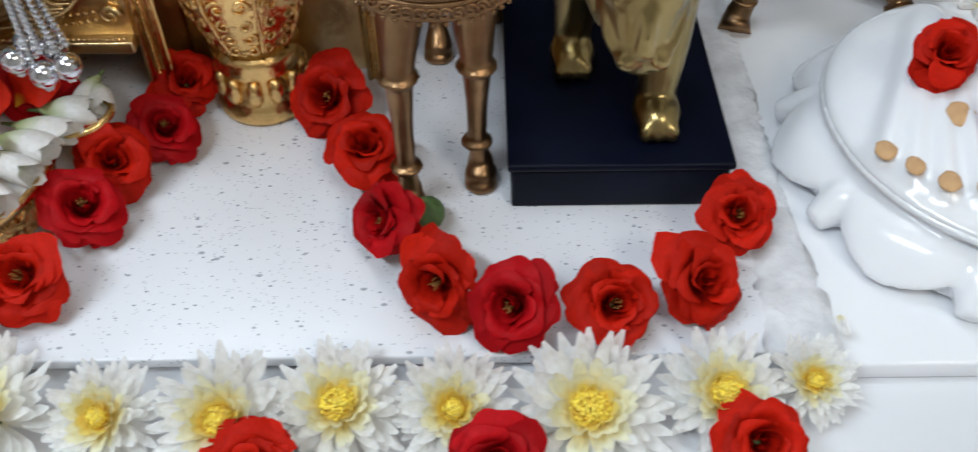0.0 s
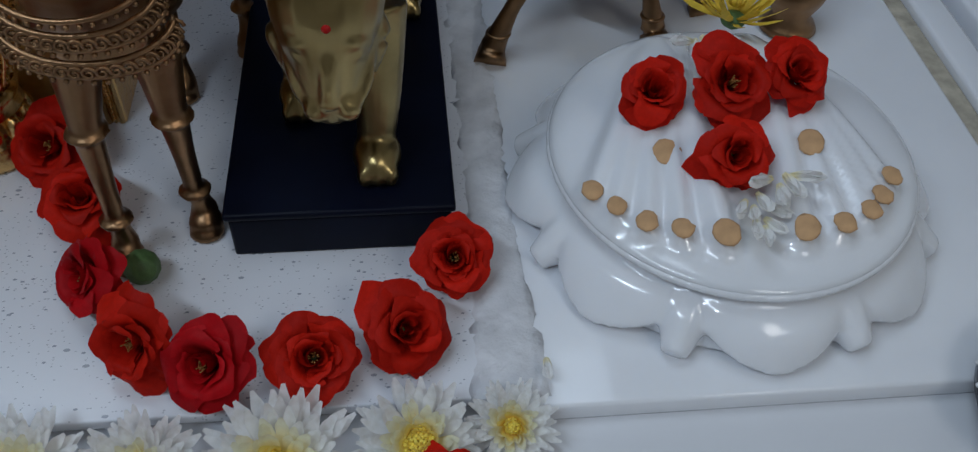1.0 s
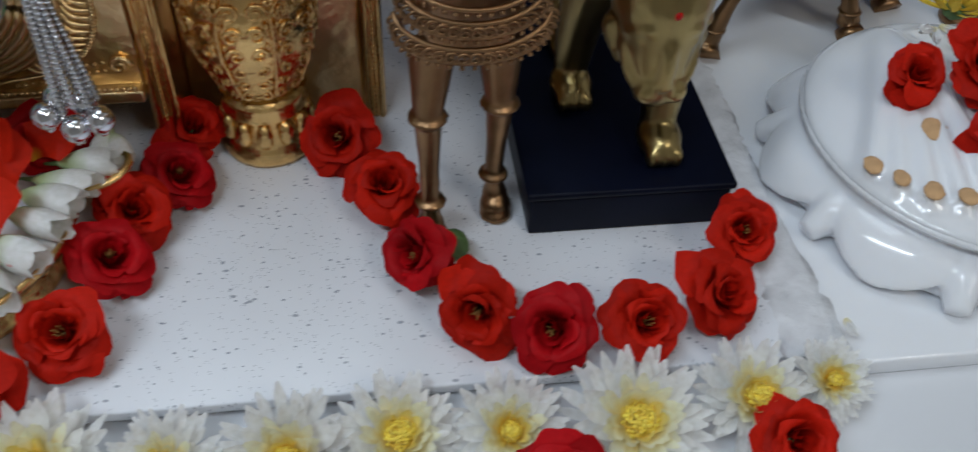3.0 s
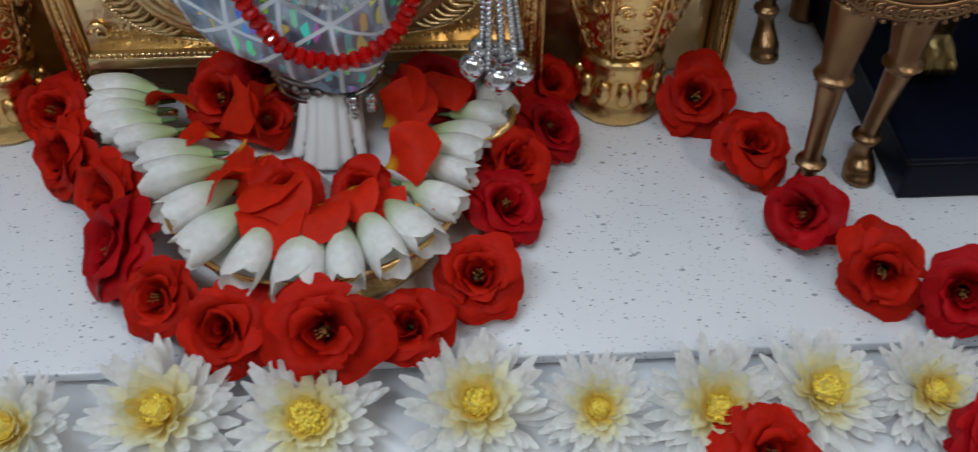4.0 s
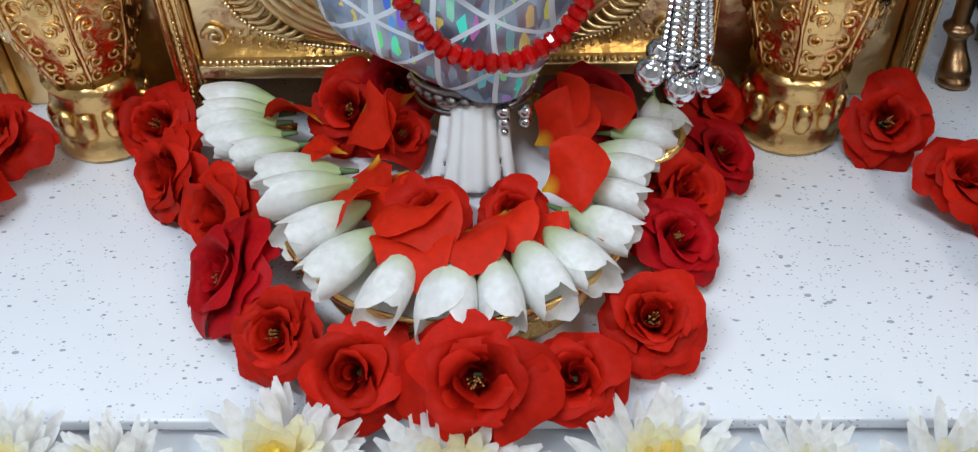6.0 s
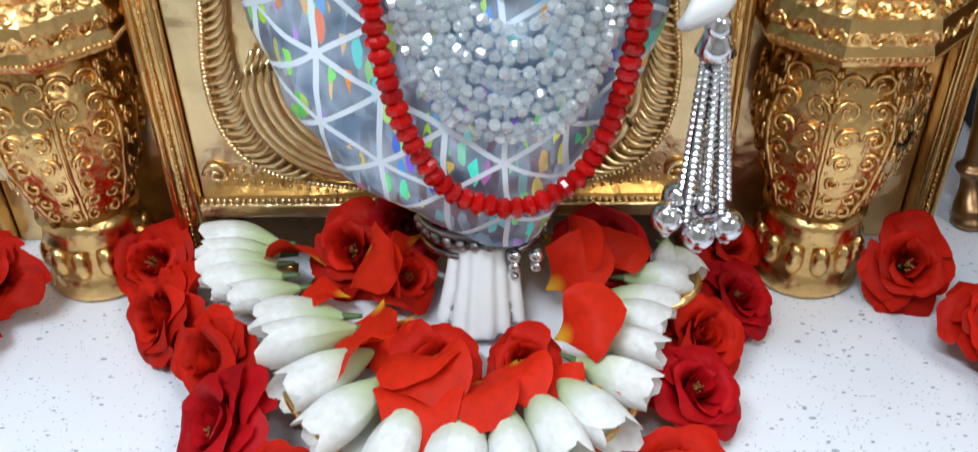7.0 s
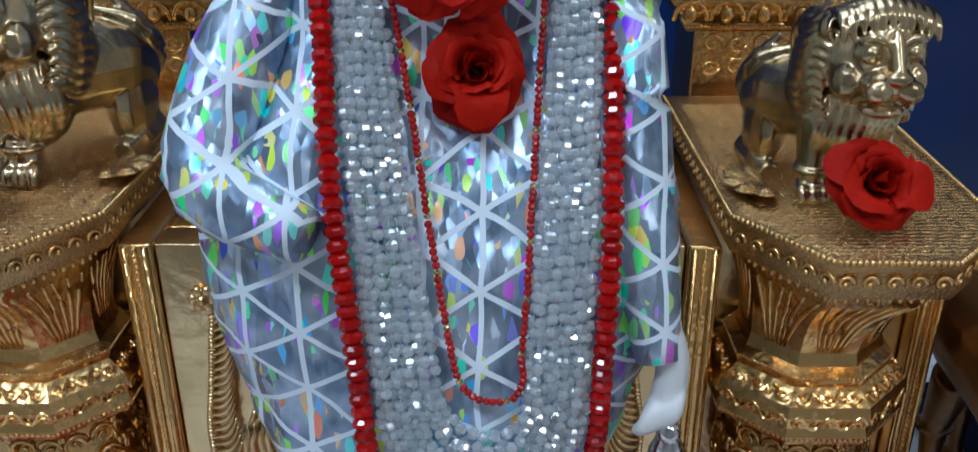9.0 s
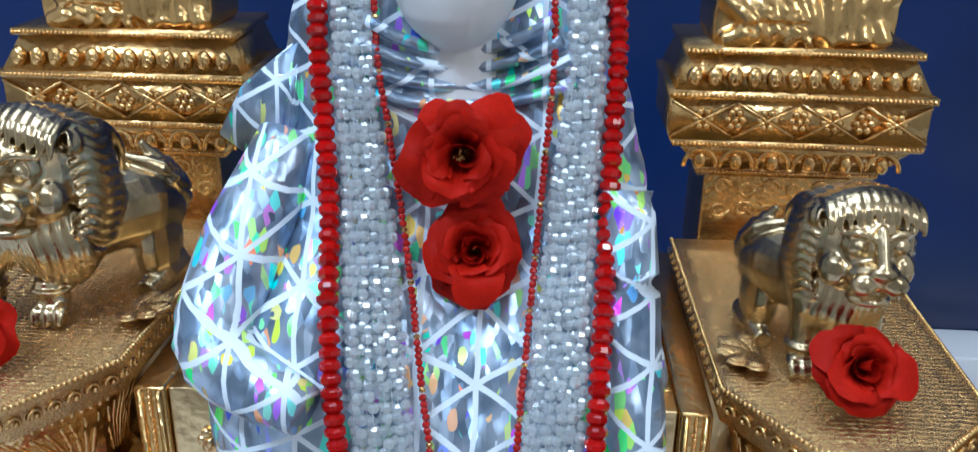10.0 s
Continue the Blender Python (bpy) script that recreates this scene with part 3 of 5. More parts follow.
    for i in range(6):
        x = c - 0.0525 + i * 0.021
        arch = [(x + 0.0095 * math.cos(a), y - 0.0125, 0.2705 + 0.011 * math.sin(a)) for a in [math.pi * q / 8 for q in range(9)]]
        tube(bm, arch, 0.0016, 6, ref=(0, 1, 0))
        ball(bm, (x, y - 0.011, 0.274), (0.0042, 0.003, 0.0055), 8)
        curl(bm, (x - 0.0045, y - 0.0105, 0.276), (1, 0, 0), (0, 0, 1), 0.003, 0.0010)
        curl(bm, (x + 0.0045, y - 0.0105, 0.276), (-1, 0, 0), (0, 0, 1), 0.003, 0.0010)
    for i in range(4):
        x = c - 0.054 + i * 0.036
        for s in (-1, 1):
            tube(bm, [(x - 0.018 * s, y - 0.0185, 0.290), (x + 0.018 * s, y - 0.0185, 0.311)], 0.0012, 6, ref=(0, 1, 0))
    for i in range(7):
        x = c - 0.054 + i * 0.018
        for k in range(6):
            a = k * math.pi / 3
            ball(bm, (x + 0.0042 * math.cos(a), y - 0.018, 0.3005 + 0.0046 * math.sin(a)), (0.0024, 0.0016, 0.0024), 7)
        ball(bm, (x, y - 0.019, 0.3005), 0.0018, 7)
    for i in range(12):
        x = c - 0.0605 + i * 0.011
        ball(bm, (x, y - 0.0165, 0.3245), (0.0048, 0.004, 0.0062), 8)
        curl(bm, (x, y - 0.0195, 0.3225), (1, 0, 0), (0, 0, 1), 0.003, 0.0009)
    part("capital", bm, GOLD, pil, "capital with diamond lattice and lotus rows")
    # folded drapery figure base standing on the capital
    bm = bmesh.new()
    for i in range(9):
        f = i / 8
        soft_tube(bm, [(c - 0.045 + 0.09 * f, 0.196, 0.342), (c - 0.03 + 0.07 * f, 0.192 + 0.01 * f, 0.352 + 0.006 * math.sin(i)), (c - 0.05 + 0.1 * f, 0.2, 0.37)], (0.006, 0.007, 0.005), 10, 8)
    box(bm, c - 0.052, c + 0.052, 0.196, 0.25, 0.3395, 0.368, 0.006)
    fused(part("finial", bm, GOLD, pil, "gold folds above the capital"), 0.0014)


leg(1)
leg(-1)


def front_panel():
    """The carved front between the posts: a sheet with feather sweeps to both sides."""
    bm = box(bmesh.new(), -0.1155, 0.1155, 0.012, 0.03, 0.045, 0.2125, 0.001)
    box(bm, -0.1158, 0.1158, 0.004, 0.02, 0.044, 0.0515, 0.0015)
    for i in range(75):
        ball(bm, (-0.112 + i * 0.00303, 0.0045, 0.0535), 0.0014, 6)
    for s in (-1, 1):
        rope = smooth_path([(s * 0.0935, 0.0095, 0.178), (s * 0.0975, 0.009, 0.145), (s * 0.1015, 0.009, 0.113), (s * 0.0965, 0.009, 0.083), (s * 0.076, 0.009, 0.0645), (s * 0.028, 0.009, 0.0555)], 84)
        for p in rope:
            ball(bm, p, (0.0019, 0.0022, 0.0013), 7)
        # barbs sweeping up and inwards from the rope
        for i, p in enumerate(rope[2:62:2]):
            f = i / 29
            run = Vector((-s * (0.010 + 0.006 * f), 0, 0.017 - 0.011 * f))
            soft_tube(bm, (p, p + run * 0.5 + Vector((-s * 0.0025, -0.0020, -0.002)), p + run), (0.0007, 0.0015, 0.0008), 9, 6)
        # the inner leaf, fluted along its length
        leaf = [(s * 0.079, 0.008, 0.128), (s * 0.085, 0.007, 0.108), (s * 0.078, 0.0065, 0.086), (s * 0.058, 0.0065, 0.069), (s * 0.022, 0.007, 0.060)]
        for k in range(11):
            d = 0.0042 * k
            q = [(x - s * d * 0.85, y - 0.0008 * (k % 2), z + d * 0.5 - 0.0012 * k * (n == 0)) for n, (x, y, z) in enumerate(leaf)]
            soft_tube(bm, q, (0.0012, 0.0024, 0.0026, 0.0022, 0.0010), 24, 7)
        for k in range(5):
            c = Vector((s * (0.074 - 0.003 * k), 0.007, 0.133 + 0.008 * k))
            soft_tube(bm, (c, c + Vector((-s * 0.009, -0.003, 0.002)), c + Vector((-s * 0.018, 0, -0.008))), (0.0010, 0.0024, 0.0010), 10, 7)
        for i in range(12):
            for k in range(2):
                ball(bm, (s * (0.098 - i * 0.0042), 0.0105, 0.0665 - 0.005 * k - 0.0007 * i), 0.0011, 6)
        curl(bm, (s * 0.106, 0.0105, 0.064), (s, 0, 0), (0, 0, 1), 0.006, 0.0016, 1.4)
        for k in range(6):
            a = k * math.pi / 3
            ball(bm, (s * 0.097 + 0.0042 * math.cos(a), 0.0105, 0.186 + 0.0042 * math.sin(a)), (0.0026, 0.0018, 0.0026), 8)
        ball(bm, (s * 0.097, 0.009, 0.186), 0.0026, 8)
    part("front_panel", bm, FOIL, throne, "gold front panel with swirling feather relief")


front_panel()
bm = box(bmesh.new(), -0.1155, 0.1155, 0.0305, 0.24, 0.03, 0.2125, 0.002)
part("seat", bm, GOLD, throne, "gold seat block behind the front panel")


# ---- the dressed idol ----
def between(z, zs, vs):
    for i in range(len(zs) - 1):
        if z <= zs[i + 1]:
            f = max(0, (z - zs[i]) / (zs[i + 1] - zs[i]))
            f = f * f * (3 - 2 * f) * 0.5 + f * 0.5
            return vs[i] + (vs[i + 1] - vs[i]) * f
    return vs[-1]


ROBE_Z = (0.072, 0.085, 0.10, 0.13, 0.16, 0.19, 0.22, 0.25, 0.27, 0.29, 0.31, 0.34, 0.37, 0.41)
ROBE_L = (0.012, -0.012, -0.035, -0.056, -0.066, -0.074, -0.080, -0.081, -0.077, -0.067, -0.060, -0.056, -0.055, -0.045)
ROBE_R = (0.045, 0.055, 0.064, 0.078, 0.089, 0.099, 0.106, 0.106, 0.099, 0.096, 0.095, 0.092, 0.086, 0.075)
ROBE_F = (-0.056, -0.060, -0.063, -0.064, -0.061, -0.058, -0.058, -0.058, -0.054, -0.042, -0.022, -0.004, 0.004, 0.015)
ROBE_C = (-0.056, -0.060, -0.063, -0.063, -0.061, -0.056, -0.045, -0.028, -0.013, 0.002, 0.009, 0.016, 0.026, 0.04)
ROBE_B = (-0.02, -0.01, -0.002, 0.002, 0.003, 0.003, 0.004, 0.02, 0.05, 0.07, 0.08, 0.085, 0.085, 0.08)


def robe_front(x, z):
    side = between(z, ROBE_Z, ROBE_F)
    mid = between(z, ROBE_Z, ROBE_C)
    xl, xr = between(z, ROBE_Z, ROBE_L), between(z, ROBE_Z, ROBE_R)
    u = max(-1, min(1, (x - (xl + xr) / 2) / ((xr - xl) / 2)))
    back = between(z, ROBE_Z, ROBE_B)
    y = side + (mid - side) * math.exp(-((x - 0.028) / 0.05) ** 2)
    return y + (back - y) * (1 - (1 - abs(u) ** 3.0) ** 0.45) * 0.5


def robe():
    bm = bmesh.new()
    rings = []
    for k in range(66):
        z = 0.072 + k * 0.338 / 65
        xl, xr, back = between(z, ROBE_Z, ROBE_L), between(z, ROBE_Z, ROBE_R), between(z, ROBE_Z, ROBE_B)
        cx, hw = (xl + xr) / 2, (xr - xl) / 2
        ring = []
        n = 72
        for i in range(n):
            a = 2 * math.pi * i / n
            u = math.copysign(abs(math.cos(a)) ** 0.8, math.cos(a))
            x = cx + hw * u
            yf = robe_front(x, z)
            ym = (between(z, ROBE_Z, ROBE_F) + back) / 2
            s = math.sin(a)
            y = ym + (yf - ym) * abs(s) ** 0.6 if s < 0 else ym + (back - ym) * s ** 0.6
            p = Vector((x, y, z))
            d = noise.noise(p * 26) * 0.006 + abs(noise.noise(p * 60 + Vector((3, 1, 7)))) * 0.003
            edge = min(1, (abs(u)) ** 2)
            out = Vector((u, -0.6 if s < 0 else 0.6, 0)).normalized()
            ring.append(p + out * d * (0.35 + 0.65 * edge))
        rings.append(ring)
    loft(bm, rings, caps=False)
    garment = thing("robe", "silver holographic robe with white star net on the idol", "robe")
    part("skirt", bm, HOLO, garment)
    # stiff corner of cloth at the shoulder and the gathered folds at the neck
    bm = bmesh.new()
    pts = [Vector(p) for p in ((-0.094, 0.055, 0.320), (-0.078, 0.045, 0.346), (-0.045, 0.03, 0.372), (-0.05, 0.02, 0.335), (-0.064, 0.03, 0.312))]
    back = [p + Vector((0.004, 0.012, 0)) for p in pts]
    loft(bm, [pts, back])
    bmesh.ops.bevel(bm, geom=bm.edges[:], offset=0.0015, segments=2, affect="EDGES")
    part("shoulder_flap", bm, HOLO, garment, "pointed foil corner at the shoulder")
    for k in range(4):
        bm = bmesh.new()
        w = 0.05 - 0.004 * k
        pts = [(0.02 + w * (i / 8 - 0.5) * 1.9, robe_front(0.02 + w * (i / 8 - 0.5) * 1.9, 0.355 + 0.006 * k) - 0.004, 0.348 + 0.007 * k + 0.05 * ((i / 8 - 0.5) ** 2)) for i in range(9)]
        tube(bm, smooth_path(pts, 20), 0.0035, 8, 0.7)
        part("neck_fold", bm, HOLO, garment, "gathered foil fold at the neck")
    # puffed cuffs
    bm = bmesh.new()
    soft_tube(bm, ((0.088, 0.0, 0.32), (0.090, -0.02, 0.26), (0.095, -0.040, 0.218), (0.099, -0.048, 0.194)), (0.010, 0.014, 0.014, 0.009), 18, 14)
    part("sleeve", bm, HOLO, garment, "narrow foil sleeve")
    bm = bmesh.new()
    soft_tube(bm, ((-0.05, 0.02, 0.33), (-0.066, -0.02, 0.285), (-0.066, -0.042, 0.262), (-0.03, -0.058, 0.250)), (0.014, 0.018, 0.016, 0.010), 18, 14)
    part("sleeve", bm, HOLO, garment, "bent foil sleeve")


robe()


def idol():
    bm = bmesh.new()
    for k in range(6):
        f = k / 5 - 0.5
        soft_tube(bm, ((0.021 + 0.020 * f, -0.030 - 0.006 * math.cos(f * 3), 0.085), (0.021 + 0.024 * f, -0.046 - 0.010 * math.cos(f * 3), 0.058), (0.020 + 0.032 * f, -0.060 - 0.012 * math.cos(f * 3), 0.036)), (0.0026, 0.0030, 0.0034), 12, 8)
    soft_tube(bm, ((0.021, -0.020, 0.10), (0.021, -0.035, 0.06), (0.021, -0.046, 0.038)), (0.0125, 0.0150, 0.0165), 10, 14)
    soft_tube(bm, ((0.02, 0.0, 0.1), (0.02, 0.02, 0.2), (0.02, 0.035, 0.33), (0.018, 0.032, 0.38)), (0.02, 0.025, 0.03, 0.016), 12, 14)
    ball(bm, (0.018, 0.022, 0.402), (0.026, 0.026, 0.033), 20)
    # closed hand below the sleeve
    soft_tube(bm, ((0.100, -0.044, 0.212), (0.1045, -0.048, 0.192), (0.103, -0.051, 0.177)), (0.0060, 0.0068, 0.0068), 12, 12)
    for k in range(4):
        soft_tube(bm, ((0.1075 - k * 0.0032, -0.0535, 0.183 - k * 0.0016), (0.1045 - k * 0.0036, -0.0585, 0.176 - k * 0.0018), (0.1015 - k * 0.0034, -0.0555, 0.1695 - k * 0.0012)), (0.0028, 0.0033, 0.0028), 10, 10)
    soft_tube(bm, ((0.102, -0.049, 0.182), (0.0965, -0.054, 0.174), (0.095, -0.056, 0.166)), (0.0032, 0.0036, 0.0030), 10, 10)
    statue = fused(solo("idol", bm, IDOL, "white marble standing idol dressed in silver foil", "statue"), 0.0010)
    statue.modifiers["soften"].iterations = 9


idol()


# ---- strings of beads on the idol ----
def bead_mesh(name, r, flat, mat, seg=8, rings=5):
    bm = bmesh.new()
    bmesh.ops.create_uvsphere(bm, u_segments=seg, v_segments=rings, radius=r)
    bmesh.ops.transform(bm, matrix=Matrix.Diagonal((1, 1, flat, 1)), verts=bm.verts[:])
    me = bpy.data.meshes.new(name)
    bm.to_mesh(me)
    bm.free()
    me.materials.append(mat)
    return me


def string_of(label, pts, me, gap, group="", every=0, other=None, name="bead_necklace", jitter=0.0002):
    t = thing(name, label, "necklace", group, loc=pts[0])
    base = Vector(pts[0])
    n = int(path_length(pts) / gap)
    q = smooth_path(pts, n)
    bm = bmesh.new()
    tube(bm, [p - base for p in q[::3]] + [q[-1] - base], 0.0002, 5)
    part("thread", bm, IDOL, t)
    for i, p in enumerate(q):
        d = (q[min(i + 1, n - 1)] - q[max(i - 1, 0)]).normalized()
        o = new("bead", other if every and i % every == every - 1 else me)
        o.parent = t
        turn = d.to_track_quat("Z", "Y").to_matrix().to_4x4()
        o.matrix_basis = Matrix.Translation(p - base + Vector((random.uniform(-1, 1), random.uniform(-1, 1), random.uniform(-1, 1))) * jitter) @ turn @ pose(0, 0, 0, 0, 0, random.uniform(0, 360))
    return t


def hang(hw_low, hw_top, bottom, lift, centre_low=0.031, centre_top=0.023, square=2.6):
    """A long loop lying on the robe: half widths below and at the shoulders, and the height of its lowest bead."""
    out = []
    for s in (-1, 1):
        run = []
        for z in (0.40, 0.37, 0.34, 0.31, 0.28, 0.25, 0.22):
            f = (z - 0.2) / 0.2
            x = centre_low + (centre_top - centre_low) * f + s * (hw_low + (hw_top - hw_low) * min(1, f * 1.2))
            run.append((x, z))
        for a in (0, 18, 36, 54, 70):
            ca, sa = math.cos(radians(a)), math.sin(radians(a))
            run.append((centre_low + 0.003 * sa + s * hw_low * ca ** (2 / square), 0.2 - (0.2 - bottom) * sa ** 0.95))
        out.append(run)
    line = out[0] + [(centre_low + 0.004, bottom)] + out[1][::-1]
    return [(x, robe_front(x, z) - lift, z) for x, z in line]


RED_BEAD = bead_mesh("bead", 0.0044, 0.72, REDBEAD, 9, 5)
CRYSTAL_BEAD = bead_mesh("bead", 0.0025, 0.95, CRYSTAL, 6, 5)
SEED = bead_mesh("bead", 0.0016, 0.95, REDSEED, 8, 5)
SEED_GOLD = bead_mesh("bead", 0.0015, 0.8, GOLDSEED, 8, 5)
string_of("long string of large faceted red glass beads on the robe", hang(0.0455, 0.058, 0.101, 0.008), RED_BEAD, 0.0049)
for k in range(9):
    f = k / 8
    string_of("string of clear faceted crystal beads on the robe", hang(0.0392 - 0.021 * f, 0.0515 - 0.012 * f, 0.130 + 0.040 * f, 0.006 + 0.0015 * (k % 2)), CRYSTAL_BEAD, 0.0043, "crystal strings", name="crystal_necklace", jitter=0.0008)
string_of("thin string of red and gold seed beads", hang(0.0128, 0.0345, 0.184, 0.0065, 0.0335, 0.021), SEED, 0.0026, "", 8, SEED_GOLD, "seed_bead_necklace")


TASSEL_BEAD = bead_mesh("bead", 0.0018, 0.9, SILVER, 8, 6)


def tassel():
    t = thing("tassel", "silver bead tassel hanging from the idol's hand", "tassel", loc=(0.1035, -0.057, 0.168))
    bm = bmesh.new()
    ball(bm, (0, 0, -0.002), (0.005, 0.005, 0.006), 12)
    lathe(bm, [(0.0045, -0.014), (0.0075, -0.011), (0.0055, -0.006), (0.003, 0.001)], 14)
    part("cap", bm, SILVER, t)
    for k in range(8):
        a = k * math.pi / 4
        spot = [Vector((0.0035 * math.cos(a) * (1 + 1.6 * f) + 0.003 * f, 0.003 * math.sin(a) * (1 + f), -0.010 - 0.062 * f - 0.004 * (k % 3))) for f in [i / 23 for i in range(24)]]
        bm = bmesh.new()
        tube(bm, spot, 0.0006, 6)
        strand = part("strand", bm, SILVER, t)
        for p in spot:
            o = new("bead", TASSEL_BEAD)
            o.parent = strand
            o.location = p
    for k, (x, y, z) in enumerate(((-0.011, -0.004, -0.078), (0.001, -0.007, -0.084), (0.012, -0.005, -0.081), (0.004, 0.005, -0.078), (-0.006, 0.004, -0.074))):
        bm = bmesh.new()
        ball(bm, (x, y, z), 0.0066, 14)
        lathe(bm, [(0.002, z - 0.0085), (0.0028, z - 0.0062)], 8, (x, y))
        part("ball", bm, SILVER, t, "polished silver ball")


tassel()


def anklet():
    t = thing("anklet", "oxidised silver anklet with studs on the idol", "anklet", loc=(0.021, -0.03, 0.068))
    for z, r in ((0.0, 0.026), (0.005, 0.0265), (-0.006, 0.0255)):
        bm = bmesh.new()
        q = [(r * math.cos(a), r * 0.78 * math.sin(a), z + 0.002 * math.cos(a)) for a in [2 * math.pi * i / 32 for i in range(33)]]
        tube(bm, q, 0.0016, 8)
        part("ring", bm, OXID, t)
    for i in range(14):
        a = math.pi + math.pi * (i + 0.5) / 14
        bm = bmesh.new()
        ball(bm, (0.027 * math.cos(a), 0.0215 * math.sin(a), 0.001), 0.0026, 9)
        part("stud", bm, OXID, t)
    for x, n in ((0.013, 3), (0.022, 2)):
        bm = bmesh.new()
        for i in range(n):
            ball(bm, (x, -0.0225, -0.003 - i * 0.0055), (0.0032 - i * 0.0006,) * 3, 9)
        part("pendant", bm, SILVER, t, "small clear stone drop")


anklet()


# ---- the tray under the idol ----
def tray():
    t = thing("tray", "round gold tray on a carved stand under the idol", "tray", loc=(0.014, -0.066, 0))
    bm = bmesh.new()
    lathe(bm, [(0.060, 0.0), (0.066, 0.001), (0.067, 0.005), (0.062, 0.008), (0.064, 0.018), (0.070, 0.0265), (0.066, 0.0275)], 48)
    for i in range(36):
        a = 2 * math.pi * i / 36
        u = Vector((-math.sin(a), math.cos(a), 0))
        curl(bm, (0.0645 * math.cos(a), 0.0645 * math.sin(a), 0.016), u, (0, 0, 1), 0.0052, 0.0014, 1.3, 1 if i % 2 else -1)
    part("stand", bm, GOLD, t, "carved gold stand")
    bm = bmesh.new()
    lathe(bm, [(0.066, 0.0265), (0.0765, 0.028), (0.0785, 0.032), (0.0782, 0.035), (0.0768, 0.0352), (0.0755, 0.032), (0.072, 0.0295)], 64)
    part("rim", bm, GOLD, t, "polished gold rim")
    bm = bmesh.new()
    lathe(bm, [(0.07, 0.0285), (0.0748, 0.0295), (0.074, 0.0315), (0.05, 0.0318)], 48)
    part("plate", bm, MARBLE, t, "white plate in the tray")
    for s in (-1, 1):
        bm = bmesh.new()
        q = [(s * (0.078 + 0.022 * math.sin(a)), 0.03 + 0.016 * math.cos(a), 0.033 + 0.005 * math.sin(a)) for a in [math.pi * i / 14 for i in range(15)]]
        tube(bm, q, 0.0022, 8)
        part("handle", bm, GOLD, t, "looped gold handle")


tray()


# ---- flowers ----
def petal_mesh(name, mat, R, H, spread, lean, fold, curl_out, seed, nu=13, nv=9, r0=0.002, tip=0.15, point=0.0):
    """One cupped petal round the flower's axis; UV's v runs from base to edge."""
    rnd = random.Random(seed)
    bm = bmesh.new()
    uv = bm.loops.layers.uv.new("UVMap")
    ph = [rnd.uniform(0, 6.28) for _ in range(4)]
    grid, co = [], {}
    for j in range(nv):
        row = []
        for i in range(nu):
            u, v = i / (nu - 1) * 2 - 1, j / (nv - 1)
            ve = v * (1 - tip * abs(u) ** 2.2 + point * max(0, 1 - abs(u) * 2.4) * v + (0.06 * math.sin(3 * u + ph[0]) + 0.022 * math.sin(8 * u + ph[3])) * v)
            w = spread * (0.35 + 0.65 * math.sin(min(1, ve * 1.15) * math.pi / 2))
            a = u * w
            r = r0 + R * ve ** lean
            z = H * math.sin(ve * math.pi / 2 * fold) + 0.0
            roll = max(0, ve - 0.72) / 0.28
            r += curl_out * roll ** 1.5
            z -= curl_out * 0.8 * roll ** 2
            r += 0.05 * R * math.sin(4 * u + ph[1]) * v * v
            z += 0.06 * R * math.sin(5 * u + ph[2]) * v * v
            q = Vector((r * math.cos(a), r * math.sin(a), z))
            q += Vector((noise.noise(q * 130 + Vector((seed, 0, 0))), noise.noise(q * 130 + Vector((0, seed, 0))), noise.noise(q * 130 + Vector((0, 0, seed))))) * 0.07 * R * v
            vert = bm.verts.new(q)
            co[vert] = (u * 0.5 + 0.5, v)
            row.append(vert)
        grid.append(row)
    for j in range(nv - 1):
        for i in range(nu - 1):
            f = bm.faces.new((grid[j][i], grid[j][i + 1], grid[j + 1][i + 1], grid[j + 1][i]))
            for lp in f.loops:
                lp[uv].uv = co[lp.vert]
    me = bpy.data.meshes.new(name)
    bm.to_mesh(me)
    bm.free()
    me.materials.append(mat)
    for p in me.polygons:
        p.use_smooth = True
    return me


